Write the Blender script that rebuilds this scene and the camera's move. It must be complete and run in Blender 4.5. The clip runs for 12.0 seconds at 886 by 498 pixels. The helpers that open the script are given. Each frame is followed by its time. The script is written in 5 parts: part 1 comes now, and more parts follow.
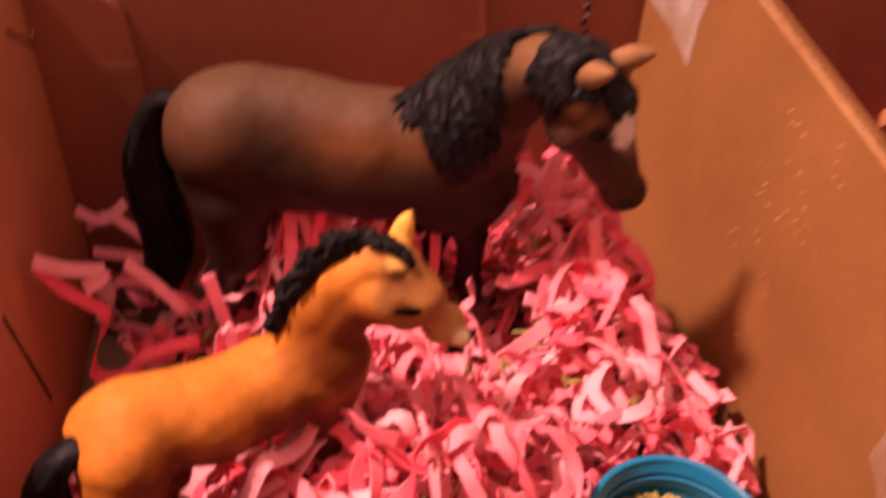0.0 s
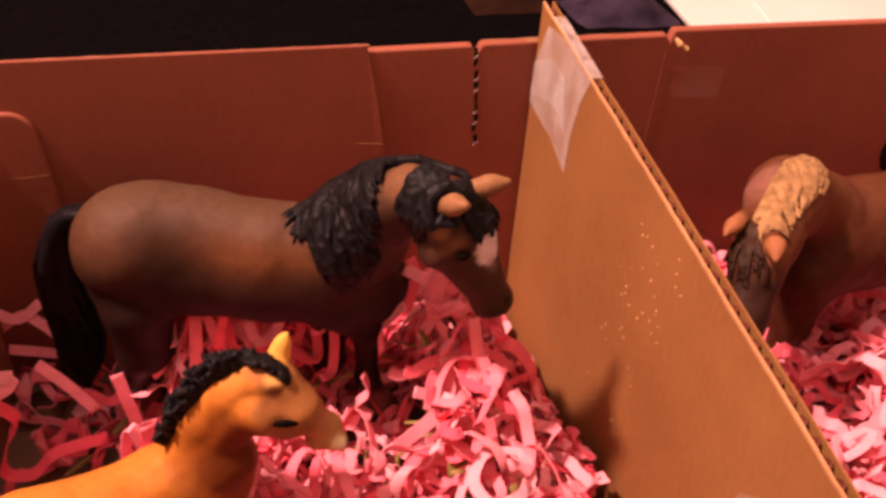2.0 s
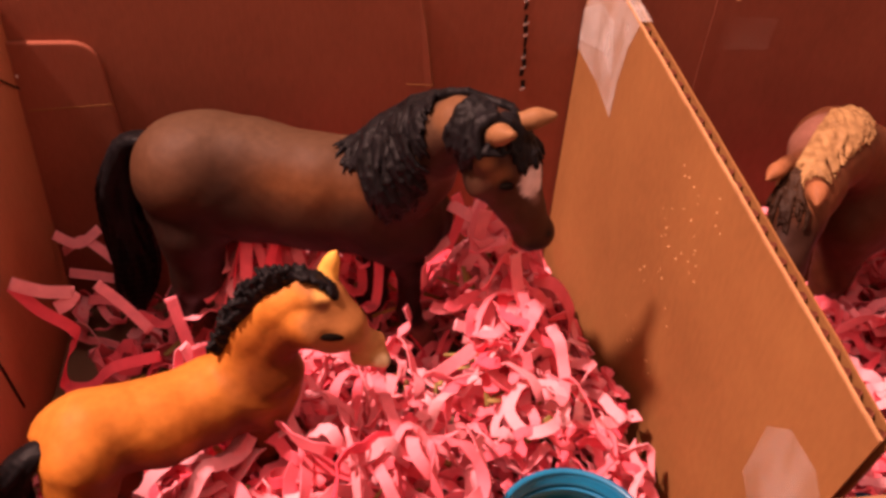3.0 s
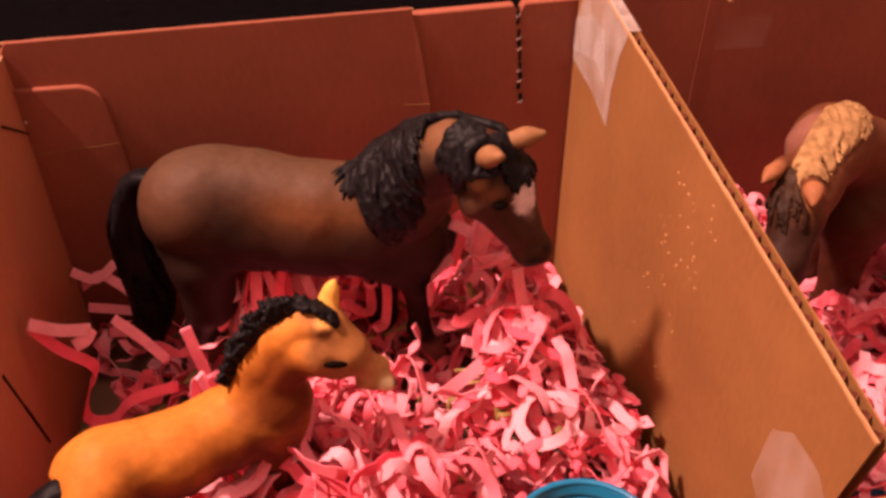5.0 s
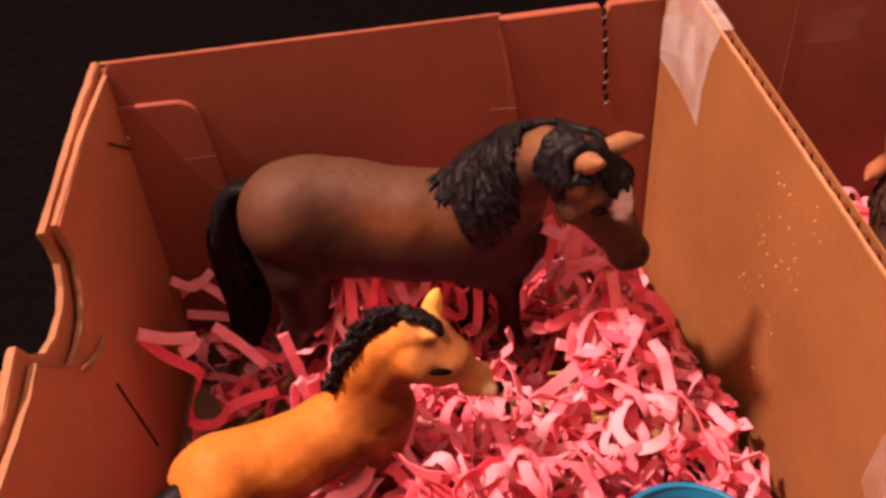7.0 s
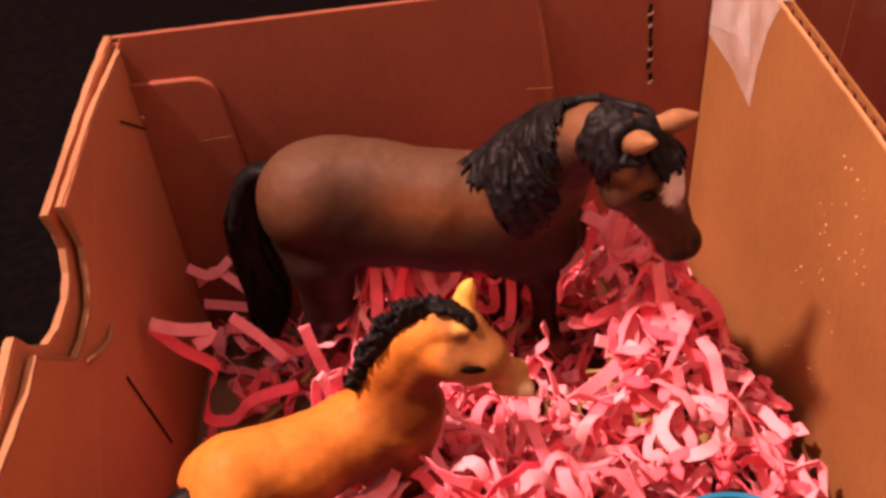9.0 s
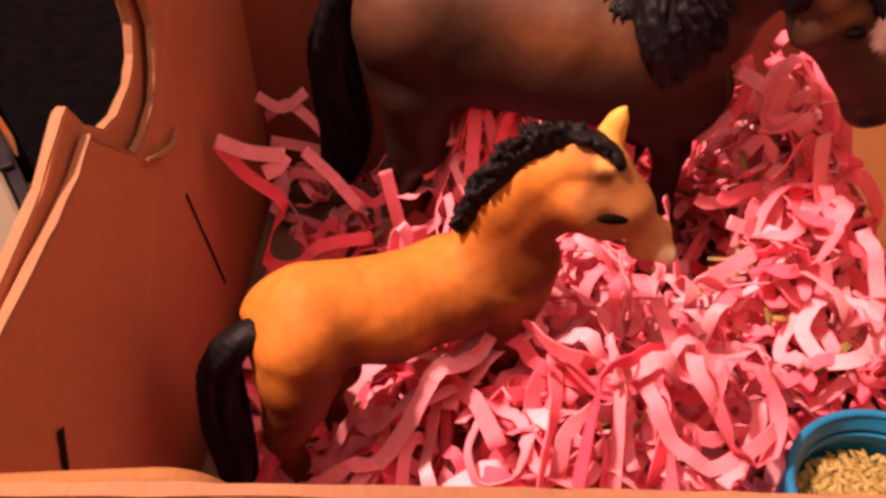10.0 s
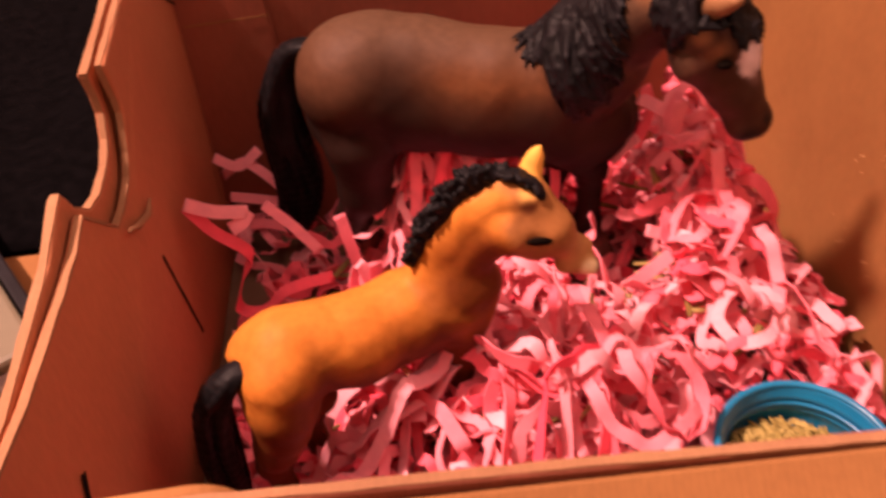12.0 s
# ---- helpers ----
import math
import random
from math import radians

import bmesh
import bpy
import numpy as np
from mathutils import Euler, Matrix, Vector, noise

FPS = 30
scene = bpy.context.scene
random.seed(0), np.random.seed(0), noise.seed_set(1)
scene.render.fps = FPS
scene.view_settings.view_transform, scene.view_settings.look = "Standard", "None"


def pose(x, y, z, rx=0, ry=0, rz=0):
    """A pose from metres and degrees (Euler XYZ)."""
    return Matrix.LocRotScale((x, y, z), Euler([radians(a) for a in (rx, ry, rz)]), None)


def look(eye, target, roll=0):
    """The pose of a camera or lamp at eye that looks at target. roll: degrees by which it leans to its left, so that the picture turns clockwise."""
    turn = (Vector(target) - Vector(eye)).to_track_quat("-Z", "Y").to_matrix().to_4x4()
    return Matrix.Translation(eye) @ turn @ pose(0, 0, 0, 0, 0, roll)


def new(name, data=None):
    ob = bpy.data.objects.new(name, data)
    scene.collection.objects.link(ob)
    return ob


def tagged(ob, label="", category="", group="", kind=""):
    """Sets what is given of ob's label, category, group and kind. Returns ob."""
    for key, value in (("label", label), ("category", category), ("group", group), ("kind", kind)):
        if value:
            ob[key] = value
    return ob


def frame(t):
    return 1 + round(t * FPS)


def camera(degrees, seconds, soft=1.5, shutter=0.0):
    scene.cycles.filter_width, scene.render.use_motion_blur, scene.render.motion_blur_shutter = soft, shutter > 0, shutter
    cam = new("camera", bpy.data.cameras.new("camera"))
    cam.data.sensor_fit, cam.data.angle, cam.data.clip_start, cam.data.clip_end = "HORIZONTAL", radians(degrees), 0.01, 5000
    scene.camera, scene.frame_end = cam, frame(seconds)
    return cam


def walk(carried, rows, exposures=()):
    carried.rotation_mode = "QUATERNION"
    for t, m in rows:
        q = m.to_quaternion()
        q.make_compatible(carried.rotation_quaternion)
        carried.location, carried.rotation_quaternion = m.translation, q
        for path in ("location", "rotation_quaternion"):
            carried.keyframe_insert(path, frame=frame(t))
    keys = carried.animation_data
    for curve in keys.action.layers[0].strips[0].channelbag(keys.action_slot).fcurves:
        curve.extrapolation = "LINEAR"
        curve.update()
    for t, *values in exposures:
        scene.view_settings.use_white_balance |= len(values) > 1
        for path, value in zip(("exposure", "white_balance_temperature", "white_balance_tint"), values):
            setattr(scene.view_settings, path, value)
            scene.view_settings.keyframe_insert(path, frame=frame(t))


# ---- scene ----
cam = camera(53.85, 12.0, soft=3.1, shutter=0.5)
PATH = [
    (0, (-0.00741, 0.01467, 0.16135), (0.01093, 0.09060, 0.09891), 3.20),
    (0.2, (-0.00561, 0.00865, 0.17191), (0.01437, 0.08661, 0.11257), 1.00),
    (0.5, (-0.00530, 0.01227, 0.17687), (0.01776, 0.08943, 0.11759), 4.10),
    (1, (-0.00157, 0.01517, 0.17433), (0.02204, 0.09218, 0.11507), 4.90),
    (1.5, (-0.00172, 0.01529, 0.17491), (0.02105, 0.09263, 0.11574), 4.60),
    (1.8, (0.00565, 0.01184, 0.17784), (0.03076, 0.08872, 0.11902), 5.50),
    (2, (0.00551, 0.00737, 0.18192), (0.02909, 0.08515, 0.12366), 4.30),
    (2.5, (0.00237, 0.00335, 0.17710), (0.02268, 0.08023, 0.11647), 4.30),
    (3, (0.00287, -0.00168, 0.17843), (0.02166, 0.07516, 0.11725), 4.50),
    (3.3, (0.00367, -0.00326, 0.18101), (0.02207, 0.07341, 0.11951), 4.30),
    (3.5, (0.00341, -0.00453, 0.18158), (0.02095, 0.07243, 0.12018), 3.90),
    (5.5, (0.01017, -0.00248, 0.18418), (0.02446, 0.07521, 0.12286), -1.50),
    (6, (0.00726, -0.00249, 0.18248), (0.01931, 0.07521, 0.12069), -2.40),
    (6.5, (0.00574, -0.00122, 0.18633), (0.01642, 0.07691, 0.12484), -3.30),
    (7, (0.00159, -0.00116, 0.18757), (0.01004, 0.07716, 0.12597), -4.40),
    (9, (0.00107, 0.00961, 0.17808), (0.00659, 0.08780, 0.11598), -5.20),
    (9.2, (-0.00082, 0.00868, 0.17301), (0.00481, 0.08588, 0.10971), -3.90),
    (9.5, (-0.00546, 0.01149, 0.16466), (0.00132, 0.08507, 0.09729), -1.80),
    (9.7, (-0.00852, 0.01305, 0.15927), (-0.00384, 0.08617, 0.09122), -0.91),
    (10, (-0.01419, 0.02295, 0.14925), (-0.01287, 0.09528, 0.08022), -0.30),
    (10.5, (-0.00880, 0.02053, 0.15138), (-0.00614, 0.09337, 0.08292), 0.20),
    (11, (-0.00981, 0.02125, 0.15178), (-0.01097, 0.09446, 0.08366), -3.80),
    (11.3, (-0.01156, 0.02114, 0.16393), (-0.01495, 0.09558, 0.09724), -6.70),
    (11.5, (-0.01155, 0.01803, 0.16107), (-0.01134, 0.09187, 0.09364), -4.80),
    (11.6, (-0.00905, 0.01712, 0.15881), (-0.00924, 0.09263, 0.09325), -5.04),
    (12, (-0.01387, 0.00888, 0.16405), (-0.00738, 0.08273, 0.09694), -3.60),
]
walk(cam, [(t, look(eye, target, roll)) for t, eye, target, roll in PATH], exposures=[(0.0, 0.04), (7.2, 0.08), (9.5, 0.18), (12.0, 0.18)])

# ---- light ----
world = bpy.data.worlds.new("room_air")
world.use_nodes = True
world.node_tree.nodes["Background"].inputs[0].default_value = (1.0, 0.62, 0.42, 1)
world.node_tree.nodes["Background"].inputs[1].default_value = 0.035
scene.world = world
lamp = new("room_lamp", bpy.data.lights.new("room_lamp", "POINT"))
lamp.data.energy, lamp.data.color, lamp.data.shadow_soft_size = 84.0, (1.0, 0.555, 0.46), 0.03
lamp.location = (-0.58, 0.15, 1.13)
bulb = new("room_lamp", bpy.data.lights.new("second_bulb", "POINT"))
bulb.data.energy, bulb.data.color, bulb.data.shadow_soft_size = 68.0, (1.0, 0.555, 0.46), 0.03
bulb.location = (-0.63, 0.21, 1.18)
# unseen soft fill from overhead, added to lift the shade
overhead_fill = new("overhead_fill", bpy.data.lights.new("overhead_fill", "AREA"))
overhead_fill.data.energy, overhead_fill.data.color, overhead_fill.data.size = 5.6, (1.0, 0.57, 0.52), 1.0
overhead_fill.matrix_world = look((-0.25, -0.15, 1.85), (0.0, 0.14, 0.0))
# unseen warm fill from the right, added to brighten the left wall
side_fill = new("warm_side_fill", bpy.data.lights.new("warm_side_fill", "AREA"))
side_fill.data.energy, side_fill.data.color, side_fill.data.size = 3.5, (1.0, 0.56, 0.48), 0.7
side_fill.matrix_world = look((1.32, 0.45, 1.15), (0.03, 0.14, 0.05))


# ---- materials ----
def mat(name, rough=0.6, metal=0.0, spec=0.5):
    m = bpy.data.materials.new(name)
    m.use_nodes = True
    b = m.node_tree.nodes["Principled BSDF"]
    b.inputs["Roughness"].default_value = rough
    b.inputs["Metallic"].default_value = metal
    b.inputs["Specular IOR Level"].default_value = spec
    return m, m.node_tree, b


def node(nt, kind, **kw):
    n = nt.nodes.new(kind)
    for k, v in kw.items():
        n.inputs[k.replace("_", " ")].default_value = v
    return n


def ramp(nt, src, stops):
    r = nt.nodes.new("ShaderNodeValToRGB")
    e = r.color_ramp.elements
    while len(e) < len(stops):
        e.new(0.5)
    for el, (p, c) in zip(e, stops):
        el.position, el.color = p, (*c, 1)
    nt.links.new(src, r.inputs[0])
    return r.outputs[0]


def mix(nt, kind, fac, a, b):
    m = nt.nodes.new("ShaderNodeMix")
    m.data_type, m.blend_type = "RGBA", kind
    for sock, v in ((m.inputs[0], fac), (m.inputs[6], a), (m.inputs[7], b)):
        if isinstance(v, bpy.types.NodeSocket):
            nt.links.new(v, sock)
        else:
            sock.default_value = v if isinstance(v, float) else (*v, 1)
    return m.outputs[2]


def coords(nt, scale=(1, 1, 1)):
    tc, mp = nt.nodes.new("ShaderNodeTexCoord"), nt.nodes.new("ShaderNodeMapping")
    mp.inputs["Scale"].default_value = scale
    nt.links.new(tc.outputs["Object"], mp.inputs[0])
    return mp.outputs[0]


def noise_of(nt, scale, detail=4.0, stretch=(1, 1, 1)):
    n = node(nt, "ShaderNodeTexNoise", Scale=scale, Detail=detail)
    nt.links.new(coords(nt, stretch), n.inputs["Vector"])
    return n.outputs[0]


def bump(nt, b, height, strength, dist):
    n = node(nt, "ShaderNodeBump", Strength=strength, Distance=dist)
    nt.links.new(height, n.inputs["Height"])
    nt.links.new(n.outputs[0], b.inputs["Normal"])
    return n


def cardboard(name, base, dark, flute=(330.0, 330.0, 0.0)):
    m, nt, b = mat(name, 0.78, 0.0, 0.25)
    cloud = ramp(nt, noise_of(nt, 28.0, 5.0), [(0.3, dark), (0.7, base)])
    fibre = ramp(nt, noise_of(nt, 900.0, 3.0, (1, 1, 0.35)), [(0.25, (0.72, 0.70, 0.68)), (0.75, (1.0, 1.0, 1.0))])
    col = mix(nt, "MULTIPLY", 0.45, cloud, fibre)
    wave = node(nt, "ShaderNodeTexWave", Scale=1.0, Distortion=0.6, Detail=1.0)
    wave.inputs["Detail Scale"].default_value = 0.05
    nt.links.new(coords(nt, flute), wave.inputs["Vector"])
    stripe = ramp(nt, wave.outputs[1], [(0.0, (0.93, 0.93, 0.92)), (1.0, (1, 1, 1))])
    col = mix(nt, "MULTIPLY", 0.4, col, stripe)
    nt.links.new(col, b.inputs["Base Color"])
    first = bump(nt, b, wave.outputs[1], 0.05, 0.0003)
    second = node(nt, "ShaderNodeBump", Strength=0.2, Distance=0.0002)
    nt.links.new(noise_of(nt, 500.0, 4.0), second.inputs["Height"])
    nt.links.new(first.outputs[0], second.inputs["Normal"])
    nt.links.new(second.outputs[0], b.inputs["Normal"])
    return m


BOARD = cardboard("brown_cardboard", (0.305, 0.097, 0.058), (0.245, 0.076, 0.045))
# same board as the back wall; its stronger light is put into the colour
LIT_SIDE = cardboard("lit_side_cardboard", (0.505, 0.200, 0.098), (0.42, 0.162, 0.080))
KRAFT = cardboard("light_kraft_cardboard", (0.308, 0.147, 0.049), (0.245, 0.111, 0.037))
EDGE = cardboard("torn_cardboard_edge", (0.60, 0.36, 0.17), (0.42, 0.22, 0.10))
RAW = cardboard("raw_board_edge", (0.36, 0.195, 0.100), (0.25, 0.125, 0.064))
# near-black for slits and holes laid on the board, their depth painted
m, nt, b = mat("dark_gap", 0.9, 0.0, 0.1)
b.inputs["Base Color"].default_value = (0.012, 0.008, 0.007, 1)
GAP = m


def tape_material():
    m, nt, b = mat("clear_adhesive_tape", 0.28, 0.0, 0.5)
    nt.links.new(ramp(nt, noise_of(nt, 120.0, 4.0), [(0.3, (0.62, 0.56, 0.52)), (0.7, (0.82, 0.80, 0.80))]), b.inputs["Base Color"])
    a = ramp(nt, noise_of(nt, 160.0, 3.0, (1, 1, 0.3)), [(0.3, (0.10,) * 3), (0.75, (0.38,) * 3)])
    nt.links.new(a, b.inputs["Alpha"])
    bump(nt, b, noise_of(nt, 220.0, 3.0), 0.3, 0.0004)
    return m


TAPE = tape_material()
m, nt, b = mat("old_clear_tape", 0.35, 0.0, 0.4)
b.inputs["Base Color"].default_value = (0.75, 0.66, 0.62, 1)
nt.links.new(ramp(nt, noise_of(nt, 140.0, 4.0), [(0.35, (0.01,) * 3), (0.75, (0.06,) * 3)]), b.inputs["Alpha"])
OLD_TAPE = m
m, nt, b = mat("thin_clear_tape", 0.3, 0.0, 0.5)
b.inputs["Base Color"].default_value = (0.78, 0.68, 0.62, 1)
nt.links.new(ramp(nt, noise_of(nt, 170.0, 4.0, (1, 1, 0.4)), [(0.35, (0.07,) * 3), (0.75, (0.22,) * 3)]), b.inputs["Alpha"])
bump(nt, b, noise_of(nt, 200.0, 3.0), 0.3, 0.0004)
THIN_TAPE = m


def paper_material(name, lo, hi, piece):
    m, nt, b = mat(name, 0.72, 0.0, 0.22)
    if piece:
        rnd = nt.nodes.new("ShaderNodeObjectInfo").outputs["Random"]
    else:
        rnd = nt.nodes.new("ShaderNodeNewGeometry").outputs["Random Per Island"]
    tone = ramp(nt, rnd, [(0.0, lo), (0.5, tuple((p + q) / 2 for p, q in zip(lo, hi))), (1.0, hi)])
    mottled = ramp(nt, noise_of(nt, 350.0, 3.0), [(0.3, (0.86, 0.84, 0.86)), (0.7, (1, 1, 1))])
    nt.links.new(mix(nt, "MULTIPLY", 0.9, tone, mottled), b.inputs["Base Color"])
    bump(nt, b, noise_of(nt, 700.0, 2.0), 0.25, 0.0002)
    return m


PINK_LO, PINK_HI = (0.89, 0.090, 0.155), (0.99, 0.45, 0.53)
PINK_PIECE = paper_material("pink_paper_strip", PINK_LO, PINK_HI, True)
PINK_BED = paper_material("pink_paper_shreds", PINK_LO, PINK_HI, False)
HAY = paper_material("dry_hay", (0.20, 0.15, 0.04), (0.42, 0.33, 0.12), False)
GRAIN = paper_material("yellow_grain", (0.24, 0.185, 0.048), (0.47, 0.385, 0.13), False)


def coat_material(name, rough=0.58):
    """Painted figurine coat: colours and painted shade sit in the mesh's own coat layer."""
    m, nt, b = mat(name, rough, 0.0, 0.14)
    at = nt.nodes.new("ShaderNodeAttribute")
    at.attribute_name = "coat"
    mot = ramp(nt, noise_of(nt, 520.0, 6.0), [(0.28, (0.78, 0.76, 0.74)), (0.72, (1.04, 1.04, 1.04))])
    nt.links.new(mix(nt, "MULTIPLY", 0.8, at.outputs["Color"], mot), b.inputs["Base Color"])
    bump(nt, b, noise_of(nt, 420.0, 4.0), 0.22, 0.0004)
    return m


COAT = coat_material("painted_shaded_coat")


def hair_material(name, lo, hi, rough=0.45):
    m, nt, b = mat(name, rough, 0.0, 0.10)
    n = noise_of(nt, 520.0, 6.0, (1.0, 1.0, 0.3))
    nt.links.new(ramp(nt, n, [(0.3, lo), (0.7, hi)]), b.inputs["Base Color"])
    bump(nt, b, n, 0.45, 0.0006)
    return m


BLACK_HAIR = hair_material("black_moulded_hair", (0.003, 0.003, 0.0035), (0.010, 0.009, 0.011), 0.50)
m, nt, b = mat("glossy_black_eye", 0.7, 0.0, 0.02)
b.inputs["Base Color"].default_value = (0.006, 0.004, 0.003, 1)
EYE_BLACK = m
m, nt, b = mat("blue_plastic", 0.32, 0.0, 0.5)
nt.links.new(ramp(nt, noise_of(nt, 90.0, 3.0), [(0.3, (0.006, 0.15, 0.32)), (0.7, (0.010, 0.20, 0.40))]), b.inputs["Base Color"])
bump(nt, b, noise_of(nt, 300.0, 3.0), 0.1, 0.0003)
BLUE = m


def plain(name, lo, hi, scale, rough, spec=0.4, stretch=(1, 1, 1), rel=0.3, dist=0.001):
    m, nt, b = mat(name, rough, 0.0, spec)
    n = noise_of(nt, scale, 6.0, stretch)
    nt.links.new(ramp(nt, n, [(0.3, lo), (0.7, hi)]), b.inputs["Base Color"])
    bump(nt, b, n, rel, dist)
    return m


FLAX_HAIR = plain("flaxen_moulded_hair", (0.19, 0.105, 0.042), (0.40, 0.25, 0.110), 380.0, 0.6, 0.15, (1.0, 1.0, 0.4), 0.3, 0.0005)
DARK_FLAX = plain("brown_moulded_forelock", (0.018, 0.008, 0.005), (0.050, 0.023, 0.011), 130.0, 0.6, 0.15, (1.0, 1.0, 0.4), 0.3, 0.0005)
CLOTH = plain("black_cloth", (0.0012, 0.0011, 0.0014), (0.0030, 0.0026, 0.0032), 240.0, 0.95, 0.02)
WOOD = plain("dark_wood", (0.026, 0.010, 0.006), (0.055, 0.022, 0.011), 18.0, 0.5, 0.4, (1, 8, 1), 0.2)
WALLPAINT = plain("warm_wall_paint", (0.42, 0.36, 0.31), (0.46, 0.40, 0.35), 6.0, 0.9, 0.2)
# cream plastic darkened so that the dimmer light there is in its colour
CREAM = plain("dimmed_cream_plastic", (0.11, 0.10, 0.065), (0.17, 0.155, 0.11), 22.0, 0.5)
WHITE = plain("white_plastic", (0.78, 0.76, 0.72), (0.84, 0.82, 0.78), 15.0, 0.4)
BLACK_PLASTIC = plain("black_plastic", (0.004, 0.004, 0.006), (0.010, 0.010, 0.014), 40.0, 0.45, 0.2)
ORANGE = plain("orange_pencil_paint", (0.70, 0.20, 0.02), (0.78, 0.26, 0.03), 60.0, 0.35)
VIOLET = plain("dark_violet_cloth", (0.010, 0.007, 0.016), (0.045, 0.033, 0.060), 45.0, 0.9, 0.1)
LEATHER = plain("dark_brown_leather", (0.012, 0.005, 0.003), (0.026, 0.011, 0.007), 80.0, 0.95, 0.05)
TRAYRIM = plain("worn_wood_rim", (0.12, 0.055, 0.030), (0.20, 0.095, 0.05), 30.0, 0.6)
GREY = plain("grey_box_floor", (0.16, 0.10, 0.07), (0.24, 0.15, 0.10), 60.0, 0.85, 0.2)


# ---- building helpers ----
def obj(name, bm, material, parent=None, smooth=False):
    me = bpy.data.meshes.new(name)
    bm.to_mesh(me)
    bm.free()
    for mm in material if isinstance(material, (list, tuple)) else [material]:
        me.materials.append(mm)
    if smooth:
        me.polygons.foreach_set("use_smooth", [True] * len(me.polygons))
    ob = new(name, me)
    if parent:
        ob.parent = parent
    return ob


def part(name, bm, material, parent, label="", smooth=False):
    return tagged(obj(name, bm, material, parent, smooth), label)


def thing(name, label, category, at=(0, 0, 0), group="", kind=""):
    e = new(name)
    e.location = at
    e.empty_display_size = 0.01
    return tagged(e, label, category, group, kind)


def box(lo, hi, bevel=0.0, seg=2):
    bm = bmesh.new()
    bmesh.ops.create_cube(bm, size=1.0)
    c, s = [(p + q) / 2 for p, q in zip(lo, hi)], [q - p for p, q in zip(lo, hi)]
    for v in bm.verts:
        v.co = Vector([c[i] + v.co[i] * s[i] for i in range(3)])
    if bevel:
        bmesh.ops.bevel(bm, geom=bm.edges[:], offset=bevel, segments=seg, affect="EDGES", profile=0.5)
    return bm


def sheet(outline, thick, place, bevel=0.0004, warp=0.0, seed=0):
    """A board cut to an outline in (u, w), thick along its normal; place(u, w, n) gives the point in space."""
    bm = bmesh.new()
    f = bm.faces.new([bm.verts.new((u, w, 0)) for u, w in outline])
    ext = bmesh.ops.extrude_face_region(bm, geom=[f])
    for v in ext["geom"]:
        if isinstance(v, bmesh.types.BMVert):
            v.co.z += thick
    bmesh.ops.recalc_face_normals(bm, faces=bm.faces[:])
    if bevel:
        bmesh.ops.bevel(bm, geom=bm.edges[:], offset=bevel, segments=2, affect="EDGES", profile=0.5)
    for v in bm.verts:
        u, w, n = v.co
        n += warp * noise.noise((u * 25 + seed, w * 25, 0.3))
        v.co = place(u, w, n)
    bmesh.ops.recalc_face_normals(bm, faces=bm.faces[:])
    return bm


def arc(cu, cw, ru, rw, a0, a1, n=7):
    return [(cu + ru * math.cos(radians(a0 + (a1 - a0) * i / n)), cw + rw * math.sin(radians(a0 + (a1 - a0) * i / n))) for i in range(n + 1)]


def tube(points, radii, sides=8, flat=1.0):
    bm = bmesh.new()
    rings = []
    pts = [Vector(p) for p in points]
    for i, p in enumerate(pts):
        d = (pts[min(i + 1, len(pts) - 1)] - pts[max(i - 1, 0)]).normalized()
        a = d.orthogonal().normalized()
        c = d.cross(a)
        rings.append([bm.verts.new(p + radii[i] * (math.cos(k * math.tau / sides) * a + flat * math.sin(k * math.tau / sides) * c)) for k in range(sides)])
    for r, s in zip(rings, rings[1:]):
        for k in range(sides):
            bm.faces.new((r[k], r[(k + 1) % sides], s[(k + 1) % sides], s[k]))
    bm.faces.new(rings[0][::-1])
    bm.faces.new(rings[-1])
    bmesh.ops.recalc_face_normals(bm, faces=bm.faces[:])
    return bm


# ---- the room ----
room_floor = tagged(obj("floor", box((-1.6, -1.4, -0.46), (1.6, 2.0, -0.40)), WOOD), "dark brown wooden floor of the room", "floor", kind="structure")
for nm, lo, hi in (("wall_north", (-1.6, 2.0, -0.46), (1.6, 2.1, 2.0)), ("wall_south", (-1.6, -1.5, -0.46), (1.6, -1.4, 2.0)),
                   ("wall_west", (-1.7, -1.5, -0.46), (-1.6, 2.1, 2.0)), ("wall_east", (1.6, -1.5, -0.46), (1.7, 2.1, 2.0))):
    tagged(obj(nm, box(lo, hi), WALLPAINT), "plain warm painted wall of the room", "wall", kind="structure")
tagged(obj("ceiling", box((-1.7, -1.5, 2.0), (1.7, 2.1, 2.1)), WALLPAINT), "plain warm painted ceiling", "ceiling", kind="structure")

bench = thing("low_table", "low dark wooden table under the cardboard box", "table", (0, 0.1, -0.4))
part("tabletop", box((-0.75, -0.55, 0.366), (0.95, 0.95, 0.394), 0.004), WOOD, bench)
for sx in (-0.68, 0.86):
    for sy in (-0.48, 0.86):
        part("leg", box((sx - 0.025, sy - 0.025, 0.0), (sx + 0.025, sy + 0.025, 0.366), 0.003), WOOD, bench)


